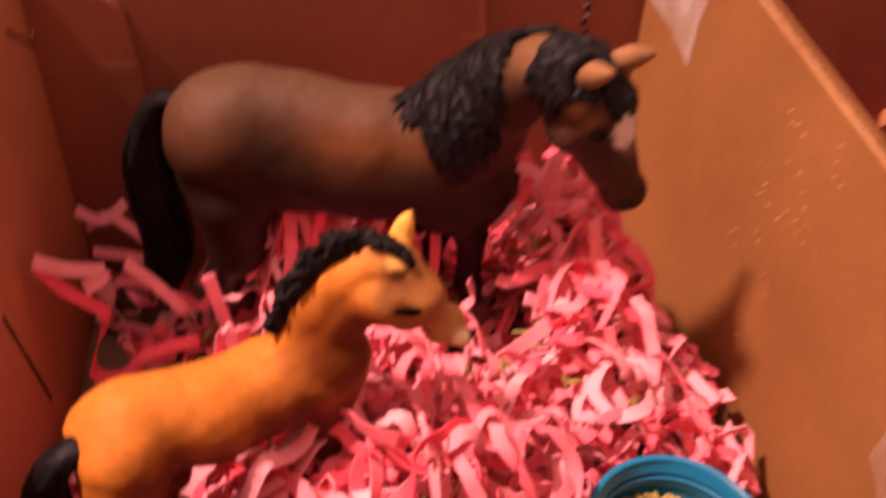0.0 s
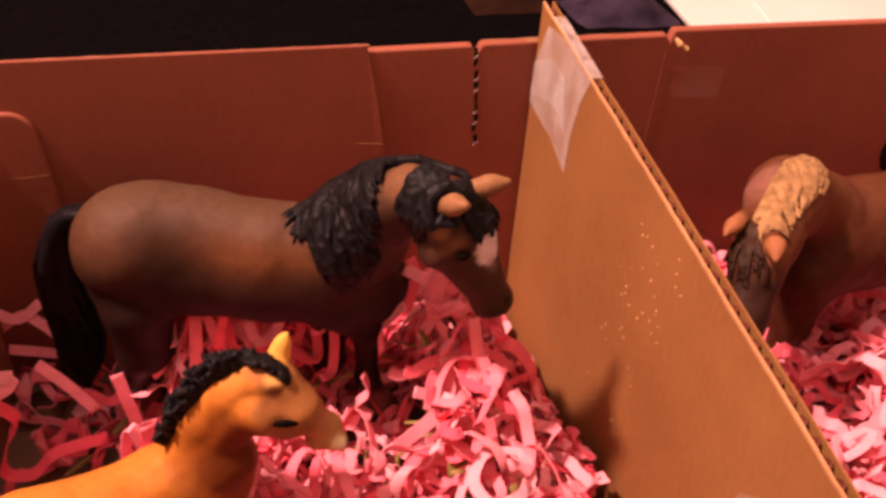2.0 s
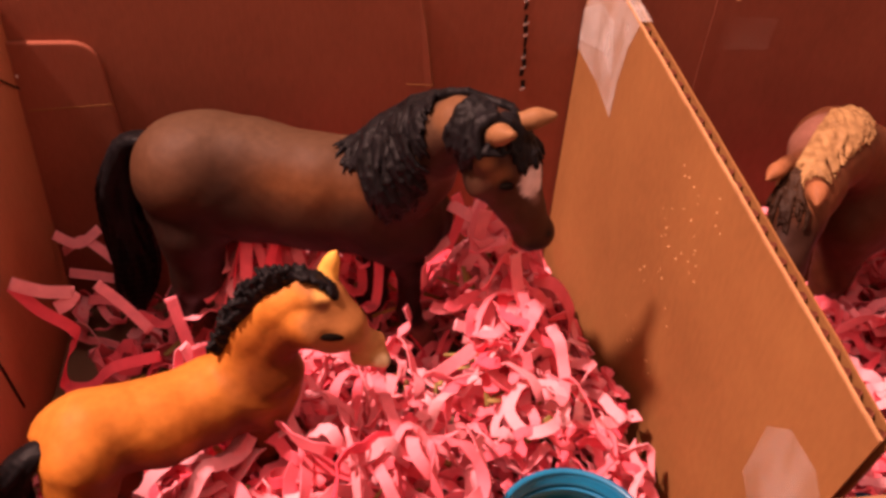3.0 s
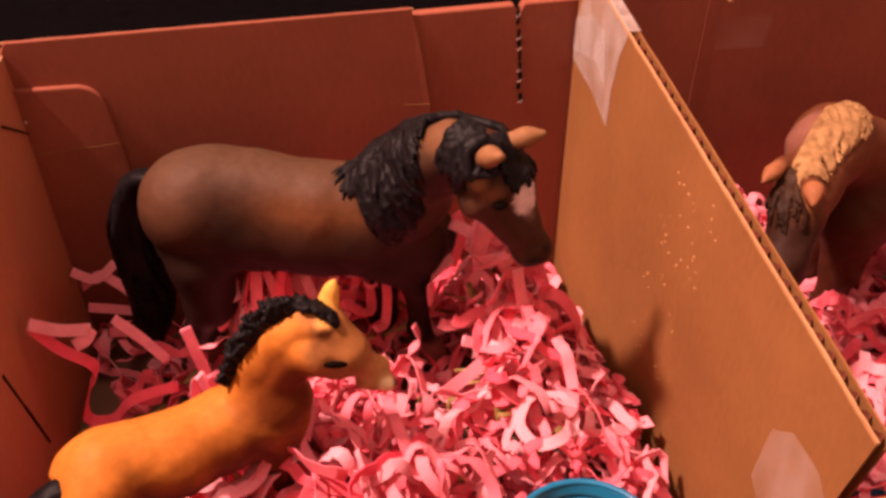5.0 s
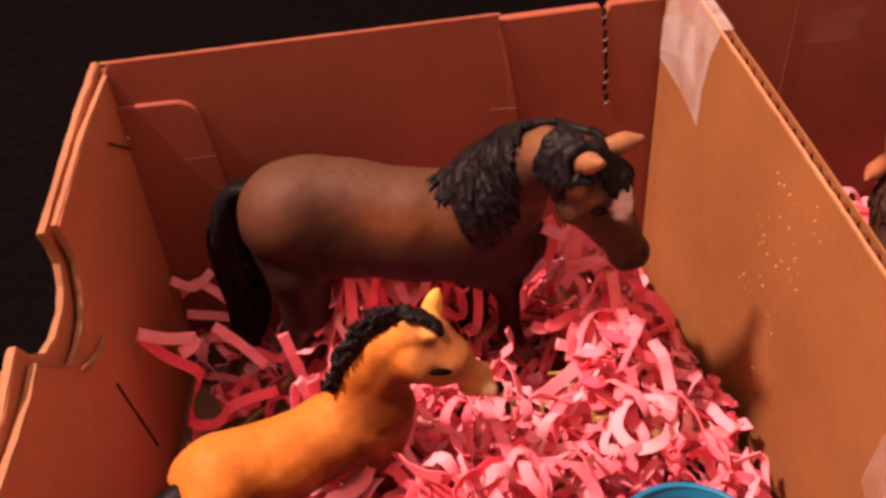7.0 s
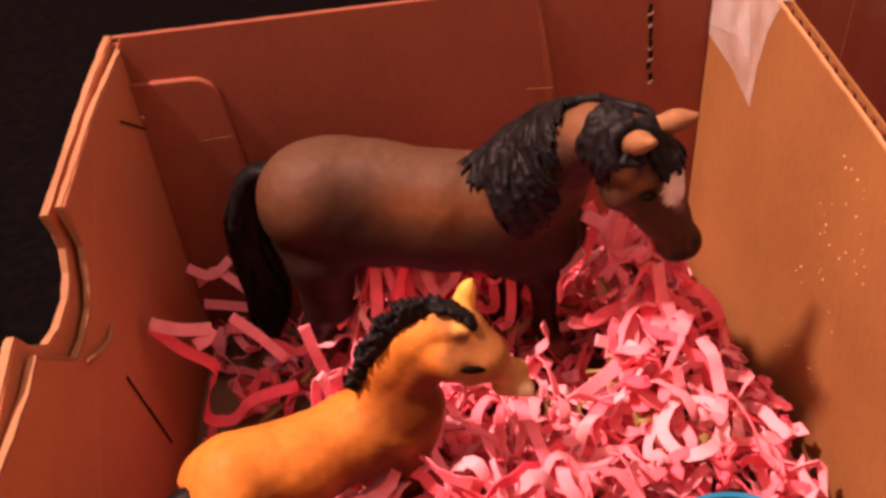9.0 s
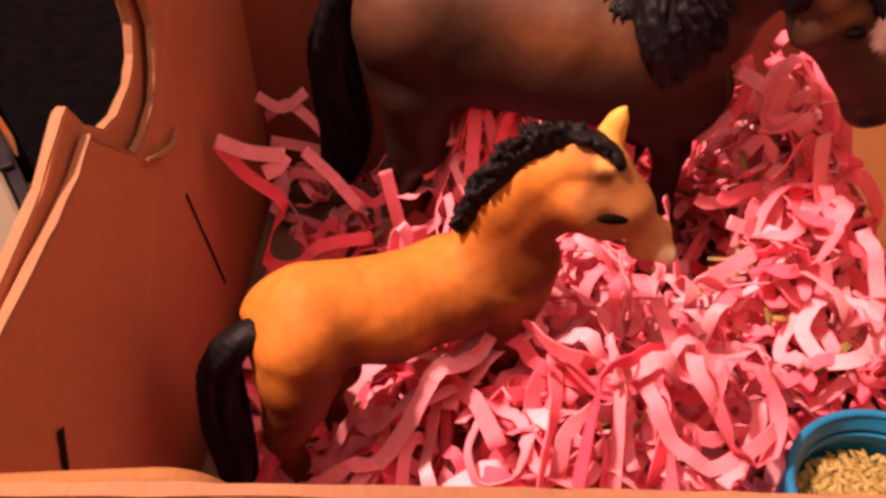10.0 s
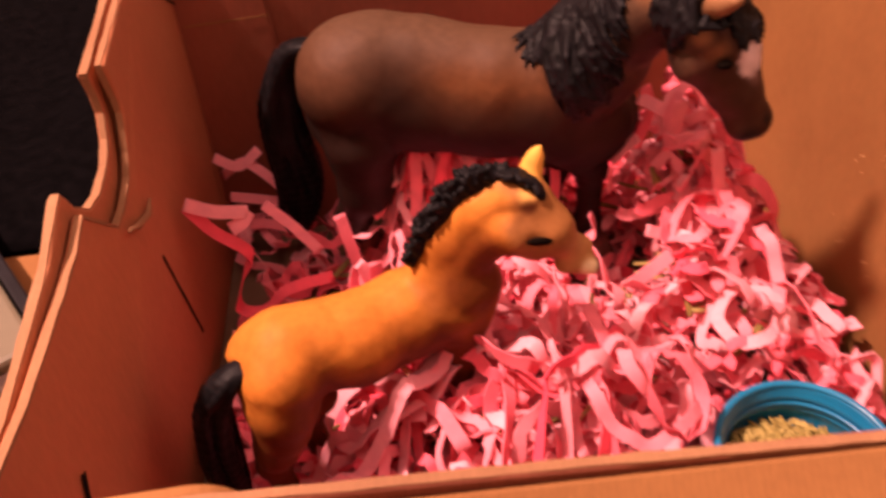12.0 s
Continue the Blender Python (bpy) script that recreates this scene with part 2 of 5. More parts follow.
def blanket():
    bm = bmesh.new()
    nx, ny = 60, 50
    g = [[None] * (ny + 1) for _ in range(nx + 1)]
    for i in range(nx + 1):
        for j in range(ny + 1):
            x, y = -0.60 + 1.40 * i / nx, 0.228 + 0.62 * j / ny
            if x < -0.075:
                y = 0.2140 + (y - 0.228) * 0.634 / 0.62
            z = -0.0055 + 0.006 * max(0, noise.noise((x * 9, y * 9, 0))) + 0.002 * noise.noise((x * 30, y * 30, 2)) + 0.0015
            g[i][j] = bm.verts.new((x, y, z))
    for i in range(nx):
        for j in range(ny):
            bm.faces.new((g[i][j], g[i + 1][j], g[i + 1][j + 1], g[i][j + 1]))
    ext = bmesh.ops.extrude_face_region(bm, geom=bm.faces[:])
    for v in ext["geom"]:
        if isinstance(v, bmesh.types.BMVert):
            v.co.z += 0.002
    bmesh.ops.recalc_face_normals(bm, faces=bm.faces[:])
    return bm


tagged(obj("blanket", blanket(), CLOTH, smooth=True), "black cloth blanket spread behind the box", "blanket")

# ---- the cardboard box ----
carton = thing("cardboard_box", "open brown cardboard box with torn handle notch", "box", (0, 0.14, -0.006))
OFF = Vector((0, 0.14, -0.006))


def back_at(depth):
    return lambda u, w, n: Vector((u, depth - n, w)) - OFF


def side_x(y):
    return -0.0565 - 0.007 * (0.2105 - y) / 0.1445


def left_at(out):
    return lambda u, w, n: Vector((side_x(u) - out - n, u, w)) - OFF


part("bottom", box((-0.068, 0.060 - 0.14, 0.0), (0.245, 0.217 - 0.14, 0.003), 0.0005), GREY, carton)
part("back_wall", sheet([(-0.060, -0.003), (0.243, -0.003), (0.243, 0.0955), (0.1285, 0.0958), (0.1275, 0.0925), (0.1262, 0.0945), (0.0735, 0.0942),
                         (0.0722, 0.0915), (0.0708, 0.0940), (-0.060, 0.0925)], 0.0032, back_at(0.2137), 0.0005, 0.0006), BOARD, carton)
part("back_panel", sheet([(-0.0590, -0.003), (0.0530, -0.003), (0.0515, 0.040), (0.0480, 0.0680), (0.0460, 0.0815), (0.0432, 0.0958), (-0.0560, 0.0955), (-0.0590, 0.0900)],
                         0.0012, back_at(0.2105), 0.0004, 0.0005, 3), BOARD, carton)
tab = [(-0.0590, 0.012), (-0.0330, 0.010), (-0.0345, 0.060)] + arc(-0.0425, 0.0765, 0.0065, 0.0068, 0, 90) + [(-0.0590, 0.0836)]
part("corner_flap", sheet(tab, 0.0018, back_at(0.2093), 0.0005, 0.0004, 7), BOARD, carton, "rounded corner flap of brown cardboard")
inner = [(0.2103, -0.003), (0.2103, 0.0922), (0.180, 0.0915), (0.1511, 0.0878), (0.1529, 0.0809), (0.1532, 0.0768), (0.1495, 0.0705), (0.1460, 0.0672),
         (0.1390, 0.0655), (0.1334, 0.0658), (0.1291, 0.0702), (0.1222, 0.0776), (0.1153, 0.0758), (0.1064, 0.0752), (0.0866, 0.0750), (0.0650, 0.0770), (0.0650, -0.003)]
part("side_wall", sheet(inner, 0.0016, left_at(0.0), 0.0006, 0.0008, 5), LIT_SIDE, carton)
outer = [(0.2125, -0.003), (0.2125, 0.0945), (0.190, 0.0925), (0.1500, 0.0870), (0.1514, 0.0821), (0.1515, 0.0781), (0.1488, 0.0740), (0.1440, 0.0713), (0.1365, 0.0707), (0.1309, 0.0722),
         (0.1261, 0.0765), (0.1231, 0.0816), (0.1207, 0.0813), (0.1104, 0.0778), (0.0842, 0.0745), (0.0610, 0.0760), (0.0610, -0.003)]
part("outer_side_wall", sheet(outer, 0.0018, left_at(0.0025), 0.0006, 0.0008, 9), LIT_SIDE, carton)
part("front_wall", sheet([(-0.0690, -0.003), (0.243, -0.003), (0.243, 0.0690), (0.15, 0.0700), (0.09, 0.0724), (0.04, 0.0762), (0.0, 0.0797), (-0.036, 0.0822), (-0.0690, 0.0835)],
                         0.0017, back_at(0.0645), 0.0005, 0.0007, 2), BOARD, carton)


def flap_at(u, d, n):
    """Along the front edge, down the outward slope, off its surface."""
    top = 0.0817 - 0.055 * (u + 0.069)
    return Vector((u, 0.0626 - 0.80 * d - 0.6 * n, top - 0.60 * d + 0.8 * n)) - OFF


part("front_flap", sheet([(-0.0690, 0.0), (-0.0690, 0.052), (0.243, 0.052), (0.243, 0.0)], 0.0016, flap_at, 0.0004, 0.0008, 6), KRAFT, carton, "front flap folded outwards")
ftab = [(-0.0615, 0.02), (-0.030, 0.02), (-0.0315, 0.074)] + arc(-0.039, 0.0738, 0.007, 0.0072, 0, 90) + [(-0.0500, 0.0806), (-0.0615, 0.0800)]
part("front_corner_flap", sheet(ftab, 0.0018, back_at(0.0668), 0.0005, 0.0004, 4), KRAFT, carton)
part("far_side_wall", box((0.243, 0.061 - 0.14, 0.003), (0.2465, 0.2135 - 0.14, 0.101), 0.0005), BOARD, carton)
# raw board edges, paler where the cut shows
def raw_edge(name, line, place, thick, seed):
    bm = bmesh.new()
    erng = random.Random(seed)
    pts = []
    for (u0, w0), (u1, w1) in zip(line, line[1:]):
        n = max(2, int(math.hypot(u1 - u0, w1 - w0) / 0.003))
        pts += [(u0 + (u1 - u0) * i / n, w0 + (w1 - w0) * i / n) for i in range(n)]
    pts.append(line[-1])
    prev = None
    for u, w in pts:
        h, a = erng.uniform(0.00005, 0.00025), erng.uniform(0.0001, 0.0003)
        ring = [bm.verts.new(place(u, w + h, a)), bm.verts.new(place(u, w + h, thick - a)), bm.verts.new(place(u, w - 0.0006, thick - 0.0002)), bm.verts.new(place(u, w - 0.0006, 0.0002))]
        if prev:
            for k in range(4):
                bm.faces.new((prev[k], prev[(k + 1) % 4], ring[(k + 1) % 4], ring[k]))
        prev = ring
    bmesh.ops.recalc_face_normals(bm, faces=bm.faces[:])
    return part(name, bm, RAW, carton, "pale raw cut edge")


raw_edge("raw_edge", [(0.150, 0.0700), (0.09, 0.0724), (0.04, 0.0762), (0.0, 0.0797), (-0.036, 0.0822), (-0.0680, 0.0835)], back_at(0.0645), 0.0017, 1)
raw_edge("raw_edge", inner[1:16], left_at(0.0), 0.0016, 2)
raw_edge("raw_edge", outer[1:16], left_at(0.0025), 0.0018, 3)
raw_edge("raw_edge", [(-0.058, 0.0952), (0.0438, 0.0955)], back_at(0.2105), 0.0012, 4)
raw_edge("panel_edge", [(0.0432, 0.0945), (0.0450, 0.0870), (0.0460, 0.0815), (0.0470, 0.0750), (0.0480, 0.0680)], back_at(0.2105), 0.0014, 6)
raw_edge("raw_edge", [(0.0740, 0.0940), (0.1260, 0.0942)], back_at(0.2137), 0.0032, 5)
# slits, creases and the perforated line
def mark(name, pts, place, width, depth, material):
    (u0, w0), (u1, w1) = pts
    d = Vector((u1 - u0, w1 - w0)).normalized()
    p = Vector((-d.y, d.x)) * width / 2
    return part(name, sheet([(u0 - p.x, w0 - p.y), (u1 - p.x, w1 - p.y), (u1 + p.x * 0.6, w1 + p.y * 0.6), (u0 + p.x, w0 + p.y)], depth, place, 0), material, carton)


def left_proud(u, w, n):
    return Vector((side_x(u) + 0.0002 + n, u, w)) - OFF


mark("slit", [(0.1475, 0.0455), (0.1512, 0.0310)], left_proud, 0.0006, 0.0002, GAP)
mark("slit", [(0.1511, 0.0315), (0.1555, 0.0140)], left_proud, 0.0008, 0.0002, GAP)
mark("slit", [(0.0890, 0.0555), (0.0855, 0.0480)], left_proud, 0.0012, 0.0002, GAP)
mark("slit", [(0.1930, 0.0820), (0.2098, 0.0700)], left_proud, 0.0005, 0.0002, GAP)
prng = random.Random(17)
for i in range(9):
    w = 0.0935 - i * 0.0032
    u = 0.0719 + i * 0.00025 + prng.uniform(-0.0004, 0.0004)
    mark("perforation", [(u, w), (u + prng.uniform(-0.0004, 0.0004), w - prng.uniform(0.0018, 0.0029))], back_at(0.2103), prng.uniform(0.0007, 0.0014), 0.0002, GAP)
    if i % 3 != 1:
        mark("torn_fleck", [(u + prng.uniform(0.0004, 0.0008), w - 0.0020), (u - prng.uniform(0.0002, 0.0007), w - 0.0029)], back_at(0.2102), 0.0003, 0.0003, TAPE)
mark("crease", [(0.0480, 0.0678), (0.0405, 0.0684)], back_at(0.2091), 0.00025, 0.0002, KRAFT)
mark("crease", [(-0.0555, 0.0655), (-0.0350, 0.0665)], back_at(0.2074), 0.0003, 0.0001, KRAFT)
mark("crease", [(0.1268, 0.0900), (0.1255, 0.0300)], back_at(0.2103), 0.0004, 0.0002, BOARD)
# nothing is cut here; a black sheet gives the opening its dark
part("handle_hole", sheet(arc(0.2275, 0.0520, 0.0150, 0.0130, 0, 345, 23), 0.0002, back_at(0.2103), 0), GAP, carton, "dark oval patch laid on as a handle hole")
part("old_tape", sheet([(0.1300, 0.0852), (0.1470, 0.0846), (0.1466, 0.0752), (0.1306, 0.0758)], 0.00012, back_at(0.2102), 0), OLD_TAPE, carton, "faint strip of clear tape")
part("torn_fibre", tube([(0.1275, 0.068, 0.1005), (0.1282, 0.066, 0.0995), (0.1300, 0.0655, 0.0985), (0.1312, 0.066, 0.0978)], [0.0005, 0.0009, 0.0007, 0.0002], 5), EDGE, carton)
part("torn_fibre", tube([(side_x(0.145) + 0.0006, 0.1340 - 0.14, 0.0700), (side_x(0.142) + 0.0010, 0.1385 - 0.14, 0.0672), (side_x(0.147) + 0.0010, 0.1450 - 0.14, 0.0645), (side_x(0.150) + 0.0008, 0.1495 - 0.14, 0.0650)],
                        [0.0003, 0.0007, 0.0007, 0.0003], 6), RAW, carton)
# white chip put in for the glint of light at the hole
mark("hole_glint", [(0.2078, 0.0752), (0.2086, 0.0735)], left_proud, 0.0009, 0.0005, WHITE)
part("tab_hole", tube([(side_x(0.207) + 0.0004, 0.2088 - 0.14, 0.0765), (side_x(0.207) + 0.0012, 0.2082 - 0.14, 0.0745)], [0.0008, 0.0006], 9), GAP, carton)

# ---- the divider ----
divider = thing("cardboard_divider", "light brown corrugated cardboard divider taped to the box", "divider", (0.0905, 0.14, -0.003))
DOFF = Vector((0.0905, 0.14, -0.003))


def div_at(shift):
    return lambda u, w, n: Vector((0.0932 - 0.0047 * (u - 0.068) / 0.1415 + shift + n, u, w)) - DOFF


def div_top(u):
    return 0.0762 + 0.212 * (u - 0.0718) + 0.0005 * noise.noise((u * 60, 0, 0))


edge_line = [(0.0714 + 0.00192 * i, div_top(0.0714 + 0.00192 * i)) for i in range(73)]
face = [(0.2100, -0.003), (0.0840, -0.003)] + edge_line
part("face_liner", sheet(face, 0.00045, div_at(0.0), 0.0), KRAFT, divider)
part("rear_liner", sheet(face, 0.00040, div_at(0.0025), 0.0), KRAFT, divider)
bm = bmesh.new()
rows = []
for i in range(36 * 8 + 1):
    u = 0.0722 + 0.1376 * i / (36 * 8)
    nn = 0.00147 + 0.00098 * math.sin(i * math.tau / 8 + 0.5 * math.sin(i * 0.05))
    put = div_at(0.0)
    rows.append((bm.verts.new(put(max(u, 0.0842), -0.003, nn)), bm.verts.new(put(u, div_top(u) - 0.0005 - 0.0004 * abs(math.sin(i * 1.7)), nn))))
for (a, c), (d, e) in zip(rows, rows[1:]):
    bm.faces.new((a, d, e, c))
part("flute", bm, BOARD, divider)
part("raw_edge", sheet([(u, w - 0.0005 - 0.0004 * noise.noise((u * 300, 1, 0))) for u, w in edge_line[::-1]] + [(u, w + 0.00015 + 0.0002 * noise.noise((u * 500, 3, 0))) for u, w in edge_line], 0.00055, div_at(-0.00010), 0.0), EDGE, divider, "pale worn cut edge")
part("fold_tape", sheet([(0.2098, 0.0885), (0.2098, 0.0775), (0.1947, 0.0750), (0.1832, 0.0705), (0.1830, 0.0806), (0.1808, 0.0910), (0.1772, 0.0982), (0.1946, 0.1020), (0.2040, 0.1010)], 0.00012, div_at(-0.00022), 0), TAPE, divider, "crumpled strip of clear adhesive tape")
part("lower_tape", sheet([(0.2096, 0.0890), (0.2096, 0.0800), (0.1930, 0.0840), (0.1860, 0.0800), (0.1900, 0.0930), (0.1990, 0.0945)], 0.00012, div_at(-0.00045), 0), TAPE, divider)
part("edge_tape", sheet([(0.1775, 0.0), (0.2020, 0.0), (0.2020, 0.0031), (0.1775, 0.0031)], 0.00012,
                        lambda u, w, n: div_at(0.0)(u, div_top(u) + 0.0004 + n, w - 0.0001), 0), TAPE, divider)
part("front_tape", sheet([(0.0935, 0.0542), (0.0880, 0.0594), (0.0792, 0.0585), (0.0762, 0.0553), (0.0780, 0.0440), (0.0885, 0.0320), (0.0905, 0.0352), (0.0947, 0.0390)], 0.00012, div_at(-0.00022), 0), THIN_TAPE, divider)
bm = bmesh.new()
rng = random.Random(4)
# millimetres along and up the board
dots = [(144.2, 80.7), (141.1, 79.5), (138.5, 78.8), (136.0, 78.2), (128.7, 82.5), (128.3, 79.3), (127.5, 76.6), (144.4, 69.0), (140.1, 72.0), (146.0, 65.1), (136.1, 71.7)]
dots += [(144.5, 63.6), (144.3, 61.8), (133.5, 69.4), (141.8, 60.3), (131.7, 66.9), (136.2, 62.6), (137.7, 59.9), (133.0, 63.0), (129.8, 64.1), (128.8, 60.5), (150.9, 46.1)]
dots += [(143.0, 51.9), (148.0, 44.9), (141.0, 51.5), (152.2, 29.8), (147.1, 29.8), (146.8, 26.2), (136.3, 46.3), (133.8, 42.9), (138.5, 27.1), (135.5, 25.5)]
dots += [(u + rng.uniform(-2.5, 2.5), w + rng.uniform(-2.5, 2.5)) for u, w in dots[::3]]
for u, w in dots:
    c = div_at(0.0)(u / 1000, w / 1000, 0)
    r = rng.uniform(0.00013, 0.00032)
    bmesh.ops.create_icosphere(bm, subdivisions=1, radius=r, matrix=Matrix.Translation(c))
PRICK = plain("raised_paper_fibre", (0.50, 0.28, 0.115), (0.66, 0.41, 0.19), 300.0, 0.7)
part("pinpricks", bm, PRICK, divider, "raised rows of tiny pinpricks")


# ---- moulded shapes: smooth unions of tapered limbs ----
def field(prims, pts, k):
    total = None
    for a, c, ra, rb in prims:
        a, c = np.array(a, np.float32), np.array(c, np.float32)
        d = c - a
        L = float(d @ d)
        q = pts - a
        t = np.clip((q @ d) / L, 0, 1) if L > 1e-9 else np.zeros(len(pts), np.float32)
        dist = np.sqrt(((q - t[:, None] * d) ** 2).sum(1)) - (ra + (rb - ra) * t)
        if total is None:
            total = dist
        else:
            h = np.clip(0.5 + 0.5 * (dist - total) / k, 0, 1)
            total = dist * (1 - h) + total * h - k * h * (1 - h)
    return total


def mould(prims, cell, k, lump=0.0, wave=1.3):
    """Vertices and quads of the smooth union of (start, end, radius, radius) limbs, in centimetres."""
    ends = np.array([[*p[0]] for p in prims] + [[*p[1]] for p in prims])
    rad = max(max(p[2], p[3]) for p in prims)
    lo, hi = ends.min(0) - rad - 3 * cell, ends.max(0) + rad + 3 * cell
    n = np.ceil((hi - lo) / cell).astype(int) + 1
    F = np.full(n, 9.0, np.float32)
    for a, c, ra, rb in prims:
        a, c = np.array(a, np.float32), np.array(c, np.float32)
        m = max(ra, rb) + k + 3 * cell
        i0 = np.clip(((np.minimum(a, c) - m - lo) / cell).astype(int), 0, n - 1)
        i1 = np.clip(((np.maximum(a, c) + m - lo) / cell).astype(int) + 2, 1, n)
        q = np.stack(np.meshgrid(*[lo[i] + cell * np.arange(i0[i], i1[i]) for i in range(3)], indexing="ij"), -1).astype(np.float32) - a
        d = c - a
        L = float(d @ d)
        t = np.clip((q @ d) / max(L, 1e-9), 0, 1)
        dist = np.sqrt(((q - t[..., None] * d) ** 2).sum(-1)) - (ra + (rb - ra) * t)
        cutout = (slice(i0[0], i1[0]), slice(i0[1], i1[1]), slice(i0[2], i1[2]))
        total = F[cutout]
        h = np.clip(0.5 + 0.5 * (dist - total) / k, 0, 1)
        F[cutout] = dist * (1 - h) + total * h - k * h * (1 - h)
    if lump:
        gx, gy, gz = np.meshgrid(*[(lo[i] + cell * np.arange(n[i])) * math.tau / wave for i in range(3)], indexing="ij", sparse=True)
        F += lump * (np.sin(gx + 0.8 * np.sin(gz * 0.7)) * np.sin(gy * 0.9 + 1.3) * np.sin(gz * 1.1 + np.sin(gx * 0.6)))
        F += 0.4 * lump * np.sin(gx * 2.3 + gz) * np.sin(gy * 2.1 + gx * 0.7) * np.sin(gz * 2.6)
    S = F < 0
    cn = n - 1
    acc, cnt = np.zeros((cn.prod(), 3)), np.zeros(cn.prod())
    edges = []
    for ax in range(3):
        sl0, sl1 = [slice(None)] * 3, [slice(None)] * 3
        sl0[ax], sl1[ax] = slice(0, -1), slice(1, None)
        idx = np.argwhere(S[tuple(sl0)] != S[tuple(sl1)])
        nxt = idx.copy()
        nxt[:, ax] += 1
        fa, fb = F[tuple(idx.T)], F[tuple(nxt.T)]
        pos = idx.astype(float)
        pos[:, ax] += fa / (fa - fb)
        o1, o2 = [x for x in range(3) if x != ax]
        quad = []
        for d1, d2 in ((0, 0), (-1, 0), (-1, -1), (0, -1)):
            ci = idx.copy()
            ci[:, o1] += d1
            ci[:, o2] += d2
            flat = (ci[:, 0] * cn[1] + ci[:, 1]) * cn[2] + ci[:, 2]
            np.add.at(acc, flat, pos)
            np.add.at(cnt, flat, 1)
            quad.append(flat)
        q = np.stack(quad, 1)
        turn = (fa < 0) ^ (ax == 1)
        q[~turn] = q[~turn][:, ::-1]
        edges.append(q)
    used = np.nonzero(cnt)[0]
    remap = np.full(len(cnt), -1)
    remap[used] = np.arange(len(used))
    verts = lo + cell * acc[used] / cnt[used][:, None]
    return verts, remap[np.concatenate(edges)]


def ball(c, r, n=8):
    """A small ellipsoid: vertices and quads."""
    v, f = [], []
    for i in range(n + 1):
        th = math.pi * i / n
        for j in range(2 * n):
            ph = math.tau * j / (2 * n)
            v.append((c[0] + r[0] * math.sin(th) * math.cos(ph), c[1] + r[1] * math.sin(th) * math.sin(ph), c[2] + r[2] * math.cos(th)))
    for i in range(n):
        for j in range(2 * n):
            f.append((i * 2 * n + j, (i + 1) * 2 * n + j, (i + 1) * 2 * n + (j + 1) % (2 * n), i * 2 * n + (j + 1) % (2 * n)))
    return np.array(v), np.array(f)


def figurine(name, shapes, paint, at, label):
    """One mesh from (vertices, quads, material) shapes in centimetres, its coat painted by paint(points)."""
    V, F, M, mats = [], [], [], []
    base = 0
    for v, f, m in shapes:
        if m not in mats:
            mats.append(m)
        V.append(v)
        F.append(f + base)
        M += [mats.index(m)] * len(f)
        base += len(v)
    V, F = np.concatenate(V), np.concatenate(F)
    me = bpy.data.meshes.new(name)
    me.from_pydata((V / 100 - np.array(at)).tolist(), [], F.tolist())
    for m in mats:
        me.materials.append(m)
    me.polygons.foreach_set("material_index", M)
    me.polygons.foreach_set("use_smooth", [True] * len(M))
    col = me.color_attributes.new("coat", "FLOAT_COLOR", "POINT")
    rgb = paint(V)
    col.data.foreach_set("color", np.concatenate([rgb, np.ones((len(V), 1))], 1).ravel())
    me.update()
    ob = new(name, me)
    ob.location = at
    return tagged(ob, label, "figurine")


def chain(*knots):
    """Limbs through (x, y, z, radius) knots."""
    return [(k[:3], j[:3], k[3], j[3]) for k, j in zip(knots, knots[1:])]


def near(V, c, r0, r1):
    d = np.linalg.norm((V - np.array(c)), axis=1)
    return np.clip((r1 - d) / (r1 - r0), 0, 1)[:, None]


def low(V, z0, z1):
    return np.clip((z1 - V[:, 2]) / (z1 - z0), 0, 1)[:, None]


def lerp(rgb, col, w):
    return rgb * (1 - w) + np.array(col) * w


